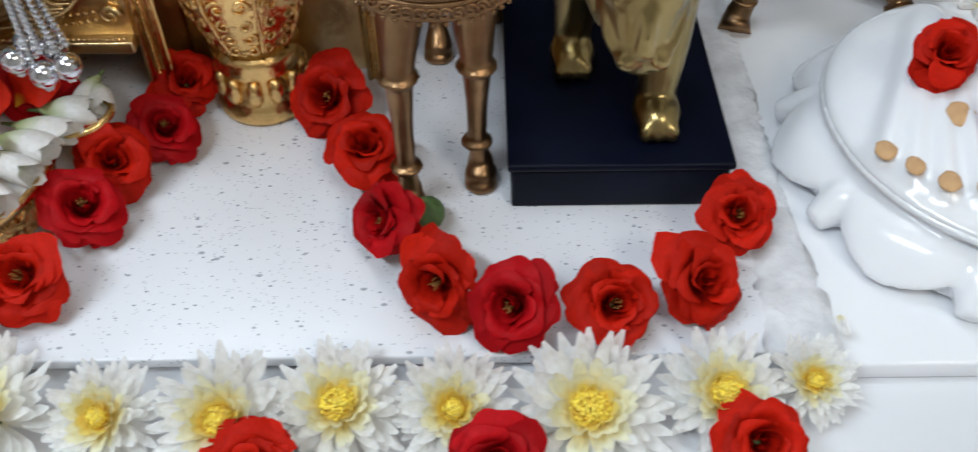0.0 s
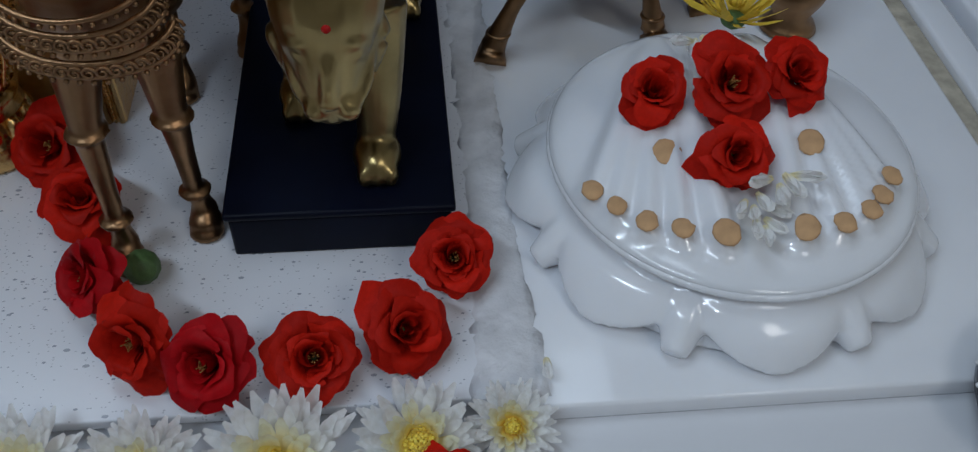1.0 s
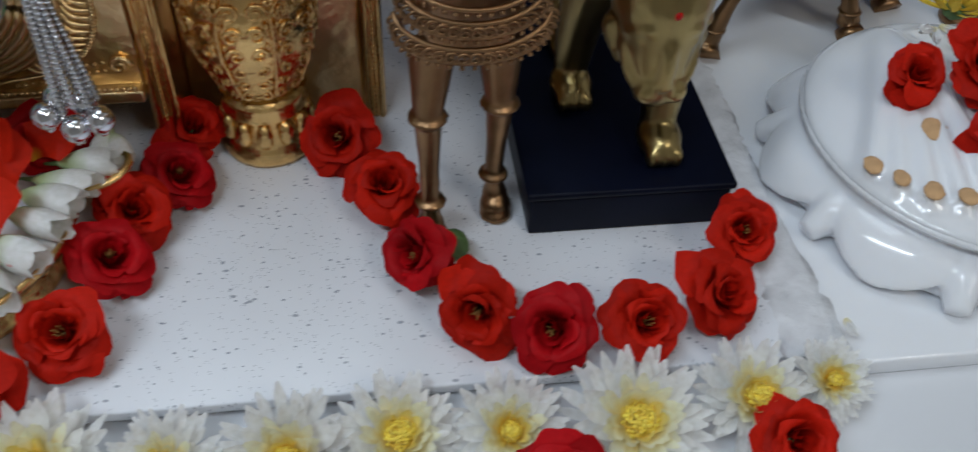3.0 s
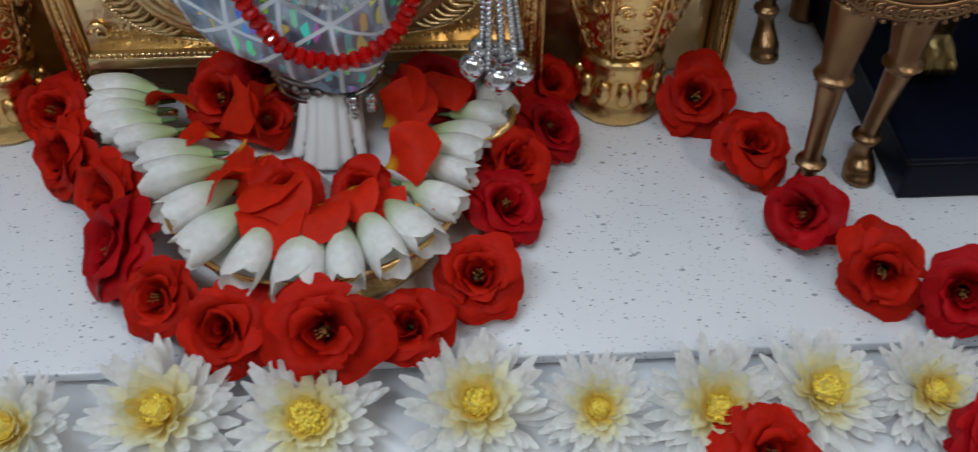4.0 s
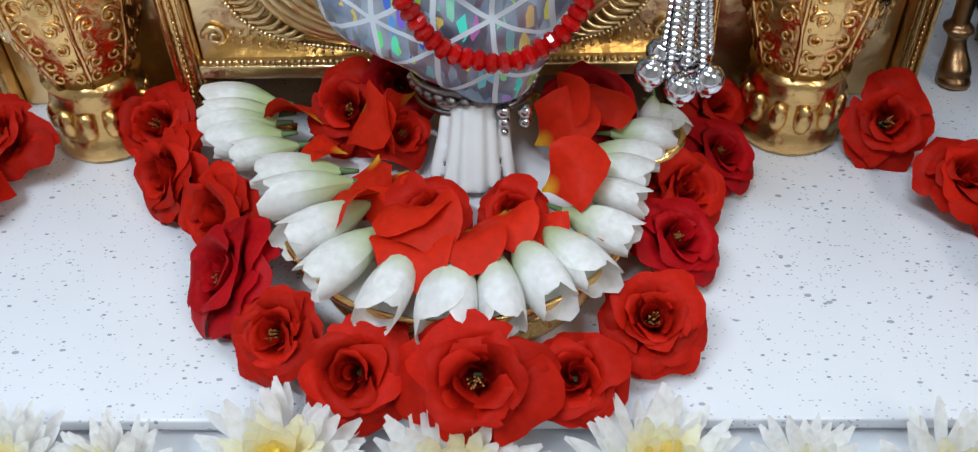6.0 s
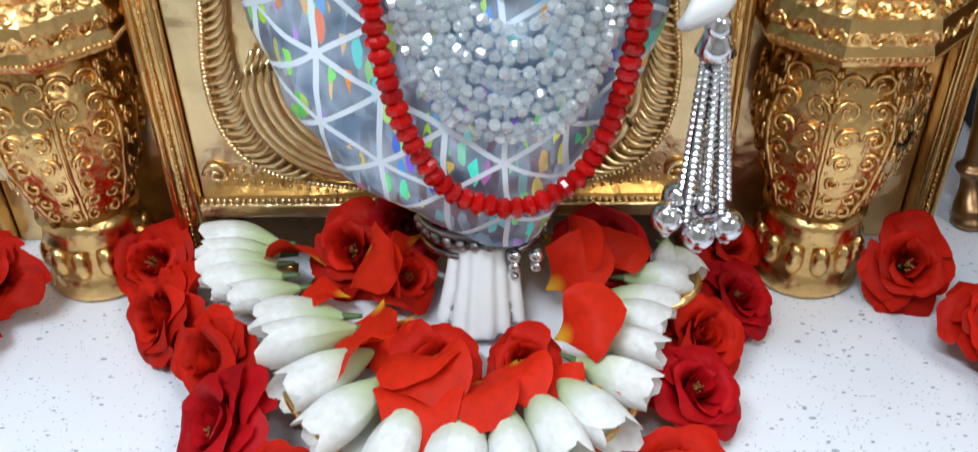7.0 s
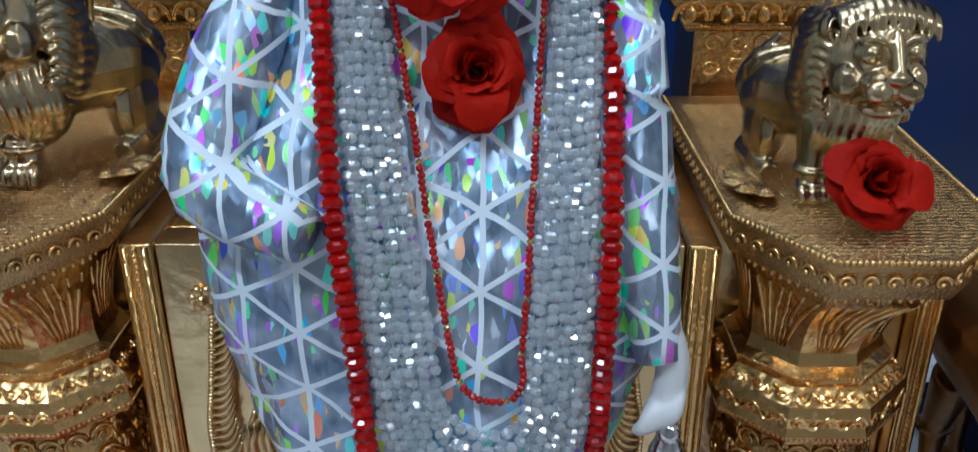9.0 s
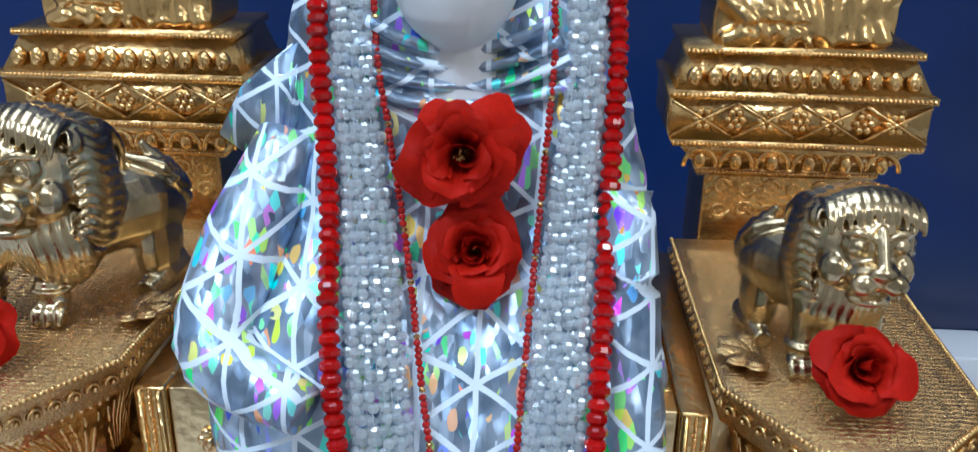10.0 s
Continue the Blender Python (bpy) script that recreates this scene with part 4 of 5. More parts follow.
def rose_template(mat, open_, seed, label, stamens):
    """A garden rose: rings of cupped petals, sepals below, sometimes open to the stamens. About 48 mm across."""
    rnd = random.Random(seed)
    t = thing("rose", label, "rose", "roses", loc=(0, 0, 0))
    rings = [
        (6, 0.0215, 0.0125 - 0.002 * open_, 0.92, 0.8, 1.2, 0.0035, 0.0),
        (6, 0.0190, 0.0175 - 0.002 * open_, 0.92, 0.75, 1.08, 0.003, 30),
        (5, 0.0155, 0.0205, 0.95, 0.68, 1.0, 0.002, 10),
        (4, 0.0112, 0.0215, 0.84, 0.62, 0.95, 0.001, 50),
        (3, 0.0078, 0.0210, 1.0, 0.55, 0.9, 0.0, 20),
    ]
    if stamens < 2:
        rings += [(3, 0.0046, 0.0200 if stamens else 0.0220, 1.15, 0.5, 0.9, 0.0, 70)]
    rings += [(2, 0.0022, 0.0150 if stamens else 0.0215, 1.6, 0.5, 0.9, 0.0, 0)]
    for k, (n, R, H, sp, lean, fold, co, off) in enumerate(rings):
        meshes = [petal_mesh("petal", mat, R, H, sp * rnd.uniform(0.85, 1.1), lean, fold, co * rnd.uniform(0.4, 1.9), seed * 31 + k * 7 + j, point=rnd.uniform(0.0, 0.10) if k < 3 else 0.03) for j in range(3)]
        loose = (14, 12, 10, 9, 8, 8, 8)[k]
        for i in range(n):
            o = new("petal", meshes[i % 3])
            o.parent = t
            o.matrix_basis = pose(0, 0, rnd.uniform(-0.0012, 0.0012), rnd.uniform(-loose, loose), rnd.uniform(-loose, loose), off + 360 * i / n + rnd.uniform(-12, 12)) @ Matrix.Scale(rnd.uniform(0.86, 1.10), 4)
    bm = bmesh.new()
    lathe(bm, [(0.0012, -0.006), (0.003, -0.0045), (0.0036, -0.002), (0.003, -0.0008)], 8)
    part("calyx", bm, GREEN, t, "green calyx")
    for i in range(5):
        a = i * 1.2566
        bm = bmesh.new()
        tube(bm, [(0.002 * math.cos(a), 0.002 * math.sin(a), -0.001), (0.009 * math.cos(a), 0.009 * math.sin(a), 0.0), (0.017 * math.cos(a + 0.1), 0.017 * math.sin(a + 0.1), -0.002)], (0.0016, 0.0018, 0.0004), 5, 0.4)
        part("sepal", bm, GREEN, t, "green sepal")
    if stamens:
        bm = bmesh.new()
        for i in range(14):
            a, q = rnd.uniform(0, 6.28), rnd.uniform(0.0, 0.0034)
            top = Vector((q * math.cos(a), q * math.sin(a), rnd.uniform(0.013, 0.0175)))
            tube(bm, [(q * 0.4 * math.cos(a), q * 0.4 * math.sin(a), 0.002), top], 0.00025, 4)
            ball(bm, top, 0.00055, 5)
        tagged(part("stamen_tuft", bm, STAMEN, t, "brown-gold stamens"), kind="stuff")
    return t


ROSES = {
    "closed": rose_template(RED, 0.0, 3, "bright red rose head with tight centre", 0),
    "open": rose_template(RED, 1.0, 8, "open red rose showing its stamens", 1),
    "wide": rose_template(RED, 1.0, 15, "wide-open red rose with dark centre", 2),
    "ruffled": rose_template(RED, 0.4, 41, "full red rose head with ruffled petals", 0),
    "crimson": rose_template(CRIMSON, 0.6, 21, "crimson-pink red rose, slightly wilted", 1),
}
USED = set()


def rose(kind, c, rx, ry=0, size=1.0, spin=None, group="roses", label=""):
    """Places a rose with its middle at c, its face tipped by rx towards the front and by ry sideways."""
    size *= {"rose garland before the brass animals": 0.87, "roses on the marble feet": 0.80, "roses before the lions": 0.74, "roses on the idol's chest": 0.88}.get(group, 0.93) * 0.92
    rx += random.uniform(-8, 8)
    ry += random.uniform(-8, 8)
    turn = pose(0, 0, 0, rx, ry, 0) @ pose(0, 0, 0, 0, 0, random.uniform(0, 360) if spin is None else spin)
    m = Matrix.Translation(c) @ turn @ Matrix.Translation((0, 0, -0.009 * size)) @ Matrix.Scale(size, 4)
    t = ROSES[kind]
    if kind not in USED:
        USED.add(kind)
        t.matrix_basis = m
    else:
        t = copy_thing(t, m)
    return tagged(t, label, "", group)


# garland round the tray
G = "rose garland round the tray"
for kind, x, y, z, rx, ry, s in (
        ("open", -0.138, 0.000, 0.019, 35, -8, 0.98), ("ruffled", -0.1215, -0.038, 0.019, 28, -52, 1.0), ("closed", -0.0905, -0.067, 0.020, 30, -48, 1.05), ("crimson", -0.080, -0.106, 0.020, 28, -50, 1.08),
        ("open", -0.056, -0.1365, 0.020, 38, -14, 1.02), ("ruffled", -0.0225, -0.157, 0.021, 45, -6, 1.08), ("wide", 0.024, -0.167, 0.031, 48, 0, 1.12), ("closed", 0.060, -0.158, 0.020, 40, 4, 0.92),
        ("open", 0.092, -0.131, 0.021, 36, 10, 1.10), ("crimson", 0.1065, -0.084, 0.019, 28, 25, 0.95), ("closed", 0.114, -0.053, 0.020, 28, 25, 0.95), ("crimson", 0.134, -0.026, 0.019, 26, 25, 0.88), ("ruffled", 0.138, 0.013, 0.019, 30, 15, 0.92)):
    rose(kind, (x, y, z), rx, ry, s, group=G)
# garland at the brass animals
G = "rose garland before the brass animals"
for kind, x, y, rx, ry, s in (
        ("wide", 0.219, -0.004, 42, -4, 1.08), ("ruffled", 0.2425, -0.0455, 30, 4, 1.08), ("crimson", 0.2565, -0.0975, 24, -58, 0.98), ("wide", 0.283, -0.136, 54, -26, 1.02), ("crimson", 0.3155, -0.1505, 44, -24, 1.04),
        ("open", 0.361, -0.150, 38, 4, 1.12), ("ruffled", 0.402, -0.138, 42, 26, 1.10), ("open", 0.426, -0.0965, 42, 4, 1.06)):
    rose(kind, (x, y, 0.020), rx, ry, s, group=G)
# left of the throne, and those fallen in front of the flower row
for kind, x, y, z, rx, ry, s in (("wide", -0.215, -0.008, 0.02, 40, 0, 1.08), ("ruffled", -0.224, -0.047, 0.02, 35, 10, 1.0), ("open", -0.252, -0.088, 0.02, 35, 10, 1.0)):
    rose(kind, (x, y, z), rx, ry, s, group="rose garland beside the throne")
for kind, x, y in (("wide", 0.211, -0.222), ("crimson", 0.308, -0.220), ("ruffled", 0.416, -0.213)):
    rose(kind, (x, y, 0.008), 30, 0, 0.95, group="roses before the flower row")
# on the sculpture of feet
for kind, x, y, z, rx, ry, s in (("closed", 0.528, -0.040, 0.071, 38, -10, 0.95), ("wide", 0.566, -0.038, 0.073, 36, 0, 1.15), ("ruffled", 0.600, -0.036, 0.076, 34, 14, 1.0), ("ruffled", 0.558, -0.083, 0.067, 38, 0, 1.0)):
    rose(kind, (x, y, z), rx, ry, s, group="roses on the marble feet")
# on the idol and the throne's plates
for kind, c, rx, ry, s in (("wide", (0.024, -0.012, 0.336), 78, 0, 1.05), ("closed", (0.029, -0.012, 0.297), 72, 4, 1.02)):
    rose(kind, c, rx, ry, s, group="roses on the idol's chest")
rose("closed", (0.1855, -0.012, 0.2525), 62, 6, 1.15, group="roses before the lions")
rose("closed", (-0.186, -0.010, 0.252), 62, -6, 1.15, group="roses before the lions")
# loose bunch in the tray beside the idol
for kind, c, rx, ry, s in (("wide", (-0.036, -0.028, 0.048), 40, -6, 0.95), ("crimson", (-0.013, -0.018, 0.055), 50, 8, 0.9), ("open", (-0.012, -0.045, 0.047), 20, 30, 0.8), ("crimson", (0.072, -0.022, 0.046), 40, 6, 0.95), ("closed", (0.003, -0.098, 0.044), 34, -4, 0.92), ("closed", (0.037, -0.092, 0.043), 30, 8, 0.72)):
    rose(kind, c, rx, ry, s, group="roses in the tray")

BIG = [petal_mesh("fallen_petal", LOOSE, 0.022, 0.009, 0.9, 0.9, 1.2, 0.004, 90 + i, 13, 9, 0.0015, 0.2) for i in range(3)]
for k, (x, y, z, rx, ry, rz, s) in enumerate((
        (0.004, -0.098, 0.044, 10, 10, -100, 1.25), (0.0, -0.092, 0.048, 25, 0, -70, 1.1), (0.010, -0.092, 0.046, 20, -10, -120, 1.1), (-0.006, -0.068, 0.048, 30, 20, -110, 1.0), (0.034, -0.090, 0.044, 20, 0, -80, 0.95), (0.042, -0.092, 0.044, 10, 20, -60, 0.9),
        (0.046, -0.052, 0.045, 50, -30, 20, 1.1), (0.048, -0.084, 0.047, 40, -20, 10, 1.05), (0.062, -0.104, 0.040, 10, 0, 30, 0.6), (-0.012, -0.080, 0.046, 35, 15, -140, 1.1), (0.018, -0.100, 0.043, 5, -5, -85, 1.1), (-0.045, -0.040, 0.05, 40, 10, 170, 1.1), (-0.028, -0.030, 0.056, 60, 0, -60, 1.1), (-0.004, -0.030, 0.062, 80, 20, -100, 1.15), (-0.020, -0.060, 0.05, 40, 30, -80, 1.0), (0.060, -0.030, 0.052, 70, -30, -60, 1.0), (-0.034, -0.052, 0.043, 10, 10, 190, 0.8), (0.068, -0.04, 0.044, 20, -20, 40, 0.9))):
    o = new("fallen_petal", BIG[k % 3])
    o.matrix_basis = pose(x, y, z, rx, ry, rz) @ Matrix.Scale(s, 4)
    tagged(o, "bright red rose petal with yellow base in the tray", "petal", "loose petals in the tray")


def strap_mesh(name, mat, length, width, lift, seed, nv=6):
    """One long narrow petal along x, hollowed, its tip turned up."""
    rnd = random.Random(seed)
    bm = bmesh.new()
    uv = bm.loops.layers.uv.new("UVMap")
    twist = rnd.uniform(-0.3, 0.3)
    grid, co = [], {}
    for j in range(nv):
        v = j / (nv - 1)
        w = width * (0.4 + 0.6 * math.sin(min(1, v * 1.3) * math.pi / 2)) * (1 if v < 0.8 else 1 - ((v - 0.8) / 0.2) ** 2 * 0.72)
        row = []
        for i in range(3):
            u = i - 1
            vert = bm.verts.new((length * v, u * w / 2 + twist * length * v * v * 0.3, lift * v * v * length + abs(u) * w * 0.14))
            co[vert] = (i / 2, v)
            row.append(vert)
        grid.append(row)
    for j in range(nv - 1):
        for i in range(2):
            f = bm.faces.new((grid[j][i], grid[j][i + 1], grid[j + 1][i + 1], grid[j + 1][i]))
            for lp in f.loops:
                lp[uv].uv = co[lp.vert]
    me = bpy.data.meshes.new(name)
    bm.to_mesh(me)
    bm.free()
    me.materials.append(mat)
    for p in me.polygons:
        p.use_smooth = True
    return me


def chrysanthemum_template(mat, seed, label, eye, rings):
    rnd = random.Random(seed)
    t = thing("chrysanthemum", label, "chrysanthemum", "row of chrysanthemums")
    for n, length, up, z in rings:
        kinds = [strap_mesh("petal", mat if mat is not WHITEP or up < 20 else PALE if up < 40 else GOLDEN, length * f, 0.0050, 0.35, seed + 9 * i, 6) for i, f in enumerate((1, 0.9, 1.06))]
        for i in range(n):
            o = new("petal", kinds[i % 3])
            o.parent = t
            o.matrix_basis = pose(0, 0, z, 0, 0, 360 * i / n + rnd.uniform(-8, 8)) @ pose(0.003, 0, 0, rnd.uniform(-25, 25), -up + rnd.uniform(-9, 9), 0)
    bm = bmesh.new()
    for i in range(60):
        a, q = i * 2.39996, eye * math.sqrt((i + 0.5) / 60)
        h = 0.0172 - 0.0030 * (q / eye) ** 2
        top = Vector((q * math.cos(a) * 1.1, q * math.sin(a) * 1.1, h + rnd.uniform(0, 0.0022)))
        tube(bm, [(q * 0.6 * math.cos(a), q * 0.6 * math.sin(a), 0.009), top], (0.0008, 0.0010), 5)
    tagged(part("flower_eye", bm, YELLOW, t, "yellow florets in the middle"), kind="stuff")
    bm = bmesh.new()
    lathe(bm, [(0.001, -0.006), (0.006, -0.003), (0.008, 0.001), (0.004, 0.004)], 10)
    part("cup", bm, GREEN, t, "green cup under the petals")
    return t


FULL = ((24, 0.0262, -7, 0.0), (24, 0.0245, 0, 0.0015), (23, 0.0222, 7, 0.003), (22, 0.0196, 14, 0.0048), (20, 0.0168, 23, 0.0066), (17, 0.0138, 33, 0.0084), (13, 0.0108, 46, 0.0100), (9, 0.0080, 62, 0.0112))
CHRYS = [
    chrysanthemum_template(WHITEP, 5, "white chrysanthemum with yellow middle", 0.0050, FULL),
    chrysanthemum_template(WHITEP, 12, "cream-white chrysanthemum with wide yellow middle", 0.0064, FULL),
    chrysanthemum_template(WHITEP, 33, "small white chrysanthemum with pale yellow middle", 0.0045, FULL),
]
ROW = ((-0.245, -0.190, 0, 0.95), (-0.197, -0.192, 1, 0.95), (-0.150, -0.189, 1, 0.9), (-0.110, -0.192, 2, 0.85), (-0.048, -0.188, 0, 1.08), (0.016, -0.192, 1, 1.05), (0.088, -0.190, 0, 1.05), (0.142, -0.192, 2, 0.9), (0.193, -0.194, 0, 0.98),
       (0.240, -0.190, 1, 0.95), (0.290, -0.190, 2, 0.95), (0.348, -0.192, 1, 1.08), (0.405, -0.185, 1, 0.9), (0.446, -0.178, 2, 0.72))
for k, (x, y, kind, s) in enumerate(ROW):
    m = Matrix.Translation((x, y, -0.001)) @ pose(0, 0, 0, random.uniform(18, 32), random.uniform(-10, 10), 0) @ pose(0, 0, 0, 0, 0, random.uniform(0, 360)) @ Matrix.Scale(s * 1.07, 4)
    first = next((i for i, r in enumerate(ROW) if r[2] == kind), 0)
    if first == k:
        CHRYS[kind].matrix_basis = m
    else:
        copy_thing(CHRYS[kind], m)
yc = chrysanthemum_template(YELLOWP, 44, "yellow chrysanthemum behind the marble feet", 0.006, ((14, 0.025, 8, 0), (12, 0.02, 20, 0.001)))
yc.matrix_basis = pose(0.590, 0.034, 0.060, -6, 6, 30)
tagged(yc, group="single flowers")


def tuberose_template(seed):
    """A long white tuberose bud lying along x: overlapped waxy petals and a green base."""
    rnd = random.Random(seed)
    t = thing("tuberose", "white tuberose blossom with pale green base in the tray", "tuberose", "tuberoses round the tray")
    for k in range(5):
        bm = bmesh.new()
        uv = bm.loops.layers.uv.new("UVMap")
        grid, co = [], {}
        off = k * 1.2566 + rnd.uniform(-0.2, 0.2)
        open_ = rnd.uniform(0.0, 0.5)
        ln = 0.039 * rnd.uniform(0.88, 1.05)
        for j in range(9):
            v = j / 8
            prof = 0.0018 + 0.0088 * math.sin(min(1, v * 1.04) * math.pi * 0.74) + 0.0035 * open_ * max(0, v - 0.7) / 0.3
            wide = 1.05 * (1 - 0.72 * max(0, (v - 0.70) / 0.30) ** 2)
            row = []
            for i in range(6):
                u = i / 5 * 2 - 1
                a = off + u * wide
                vert = bm.verts.new((ln * v, prof * math.cos(a), prof * 0.8 * math.sin(a)))
                co[vert] = (i / 5, v)
                row.append(vert)
            grid.append(row)
        for j in range(8):
            for i in range(5):
                f = bm.faces.new((grid[j][i], grid[j][i + 1], grid[j + 1][i + 1], grid[j + 1][i]))
                for lp in f.loops:
                    lp[uv].uv = co[lp.vert]
        part("petal", bm, CREAM, t)
    bm = bmesh.new()
    soft_tube(bm, ((-0.008, 0, 0), (-0.002, 0, 0), (0.004, 0, 0)), (0.001, 0.0016, 0.0022), 6, 8)
    part("stalk", bm, GREEN, t, "pale green stalk")
    return t


TUBE = [tuberose_template(s) for s in (2, 7, 11)]
SPOTS = [(-0.090, -0.012, 172, 0.95), (-0.088, -0.022, 178, 0.95), (-0.087, -0.031, 184, 0.9), (-0.083, -0.040, 186, 0.9), (-0.074, -0.050, 192, 0.9), (-0.056, -0.064, 178, 1.05), (-0.050, -0.078, 196, 1.1), (-0.040, -0.098, 214, 1.15), (-0.029, -0.117, 228, 1.15),
         (-0.009, -0.131, 252, 1.1), (0.013, -0.137, 266, 1.2), (0.032, -0.135, 278, 1.15), (0.047, -0.126, 296, 1.1), (0.062, -0.117, 308, 1.1), (0.073, -0.100, 330, 0.95), (0.079, -0.080, -24, 0.9), (0.083, -0.066, -18, 0.9), (0.088, -0.054, -10, 0.9), (0.096, -0.040, 0, 0.8), (0.108, -0.030, -60, 0.7), (0.101, -0.026, -100, 0.7)]
for k, (x, y, rz, s) in enumerate(SPOTS):
    m = pose(x, y, 0.0425, 0, 2, rz) @ Matrix.Translation((-0.019 * s, 0, 0)) @ pose(0, 0, 0, random.uniform(0, 360), 0, 0) @ Matrix.Scale(s, 4)
    if k < 3:
        TUBE[k].matrix_basis = m
    else:
        copy_thing(TUBE[k % 3], m)


# ---- the sculpture of two feet on a lotus ----
FEET_C = Vector((0.571, -0.046))
bm = bmesh.new()
lathe(bm, [(0.085, 0.0), (0.100, 0.002), (0.094, 0.009), (0.082, 0.018), (0.079, 0.024), (0.087, 0.029), (0.0935, 0.0340), (0.0950, 0.0362), (0.0935, 0.0382), (0.07, 0.0390)], 72, FEET_C, 1.06)
for i in range(8):
    a = radians(-91 + i * 45 + random.uniform(-3, 3))
    n = Vector((math.cos(a), 1.03 * math.sin(a), 0))
    u = Vector((-math.sin(a), math.cos(a), 0))
    grid = []
    for j in range(11):
        v = j / 10
        w = max(0.003, 0.0400 * (1 - v ** 2.6) ** 0.6)
        rr = 0.072 + 0.043 * v ** 1.15
        z = 0.030 - 0.0265 * v ** 1.3
        row = []
        for k in range(11):
            q = k / 10 * 2 - 1
            bulge = (0.0125 + 0.003 * noise.noise(Vector((i * 3.1, v * 2, q)))) * (1 - q * q) ** 0.8 * math.sin(math.pi * min(1, v * 0.9 + 0.1)) + 0.001
            row.append(Vector((*FEET_C, 0)) + n * (rr + bulge * 0.6) + u * (q * w) + Vector((0, 0, max(0.0025, z + bulge * 0.4))))
        under = [Vector((FEET_C.x + (p.x - FEET_C.x) * 0.86, FEET_C.y + (p.y - FEET_C.y) * 0.86, 0.0)) for p in row]
        grid.append(row + under[::-1])
    loft(bm, grid)
    a += radians(22.5)
    c, d = math.cos(a), math.sin(a)
    soft_tube(bm, [(FEET_C.x + r * c, FEET_C.y + r * 1.03 * d, z) for r, z in ((0.080, 0.020), (0.098, 0.011), (0.111, 0.0045))], (0.012, 0.012, 0.0065), 10, 10)
pedestal = fused(solo("lotus_pedestal", bm, MARBLE, "glossy white marble lotus pedestal under the feet", "pedestal"), 0.0016)
pedestal.modifiers["soften"].iterations = 7

TOES = ((0.492, -0.084), (0.501, -0.097), (0.513, -0.108), (0.528, -0.1145), (0.547, -0.119), (0.584, -0.119), (0.603, -0.1165), (0.618, -0.109), (0.627, -0.100), (0.636, -0.088))
HEELS = ((0.545, 0.028), (0.600, 0.030))


def foot_height(x, y):
    """Height of the two draped feet over the disc: a soft dome with a ridge to each toe."""
    rx, ry = (x - FEET_C.x) / 0.0932, (y - FEET_C.y) / 0.0985
    q = min(1.0, rx * rx + ry * ry)
    dome = 0.021 * (1 - q) ** 0.7 * (0.75 + 0.25 * ry)
    dome *= 1 - 0.35 * math.exp(-((x - 0.569) / 0.006) ** 2) * (1 if y < 0.03 else 0.3)
    ridge = 0.0
    for k, (tx, ty) in enumerate(TOES):
        hx, hy = HEELS[k // 5]
        a, b = Vector((tx, ty)), Vector((hx, hy))
        d = b - a
        f = max(0, min(1, (Vector((x, y)) - a).dot(d) / d.length_squared))
        off = (Vector((x, y)) - a - d * f).length
        r = (0.0085 if k in (4, 5) else 0.0064) * (1 + 0.5 * f)
        ridge = max(ridge, (0.0092 - 0.0040 * f) * max(0, 1 - (off / r) ** 2))
    return dome + ridge * min(1, (1 - q) * 6)


bm = bmesh.new()
rows = []
for j in range(40):
    q = j / 39
    rows.append([Vector((FEET_C.x + 0.0932 * q * math.cos(a), FEET_C.y + 0.0985 * q * math.sin(a), 0.0385 + foot_height(FEET_C.x + 0.0932 * q * math.cos(a), FEET_C.y + 0.0985 * q * math.sin(a)))) for a in [2 * math.pi * i / 120 for i in range(120)]] if j else [Vector((FEET_C.x + 0.0005 * math.cos(a), FEET_C.y + 0.0005 * math.sin(a), 0.0385 + foot_height(FEET_C.x, FEET_C.y))) for a in [2 * math.pi * i / 120 for i in range(120)]])
rows.append([p * 1 - Vector((0, 0, 0.002)) for p in rows[-1]])
loft(bm, rows)
feet = solo("foot_sculpture", bm, MARBLE, "glossy white marble sculpture of two feet", "statue")
sm = feet.modifiers.new("soften", "SMOOTH")
sm.factor, sm.iterations = 0.5, 4
for k, (x, y) in enumerate(TOES + ((0.530, -0.068), (0.601, -0.068))):
    bm = bmesh.new()
    r = 0.0066 if k in (4, 5) else (0.0072 if k > 9 else 0.0052)
    ball(bm, (0, 0, 0), (r * random.uniform(0.9, 1.05), r * random.uniform(0.95, 1.15), 0.0016), 14)
    for v in bm.verts:
        v.co += Vector((noise.noise(v.co * 400 + Vector((k, 0, 0))), noise.noise(v.co * 400 + Vector((0, k, 5))), 0)) * 0.0011
    o = solo("paste_dab", bm, PASTE, "dab of tan sandalwood paste on the marble feet", "paste dab", "paste dabs on the feet")
    o.matrix_basis = pose(x, y, 0.0385 + foot_height(x, y), 14, 0, random.uniform(-30, 30))


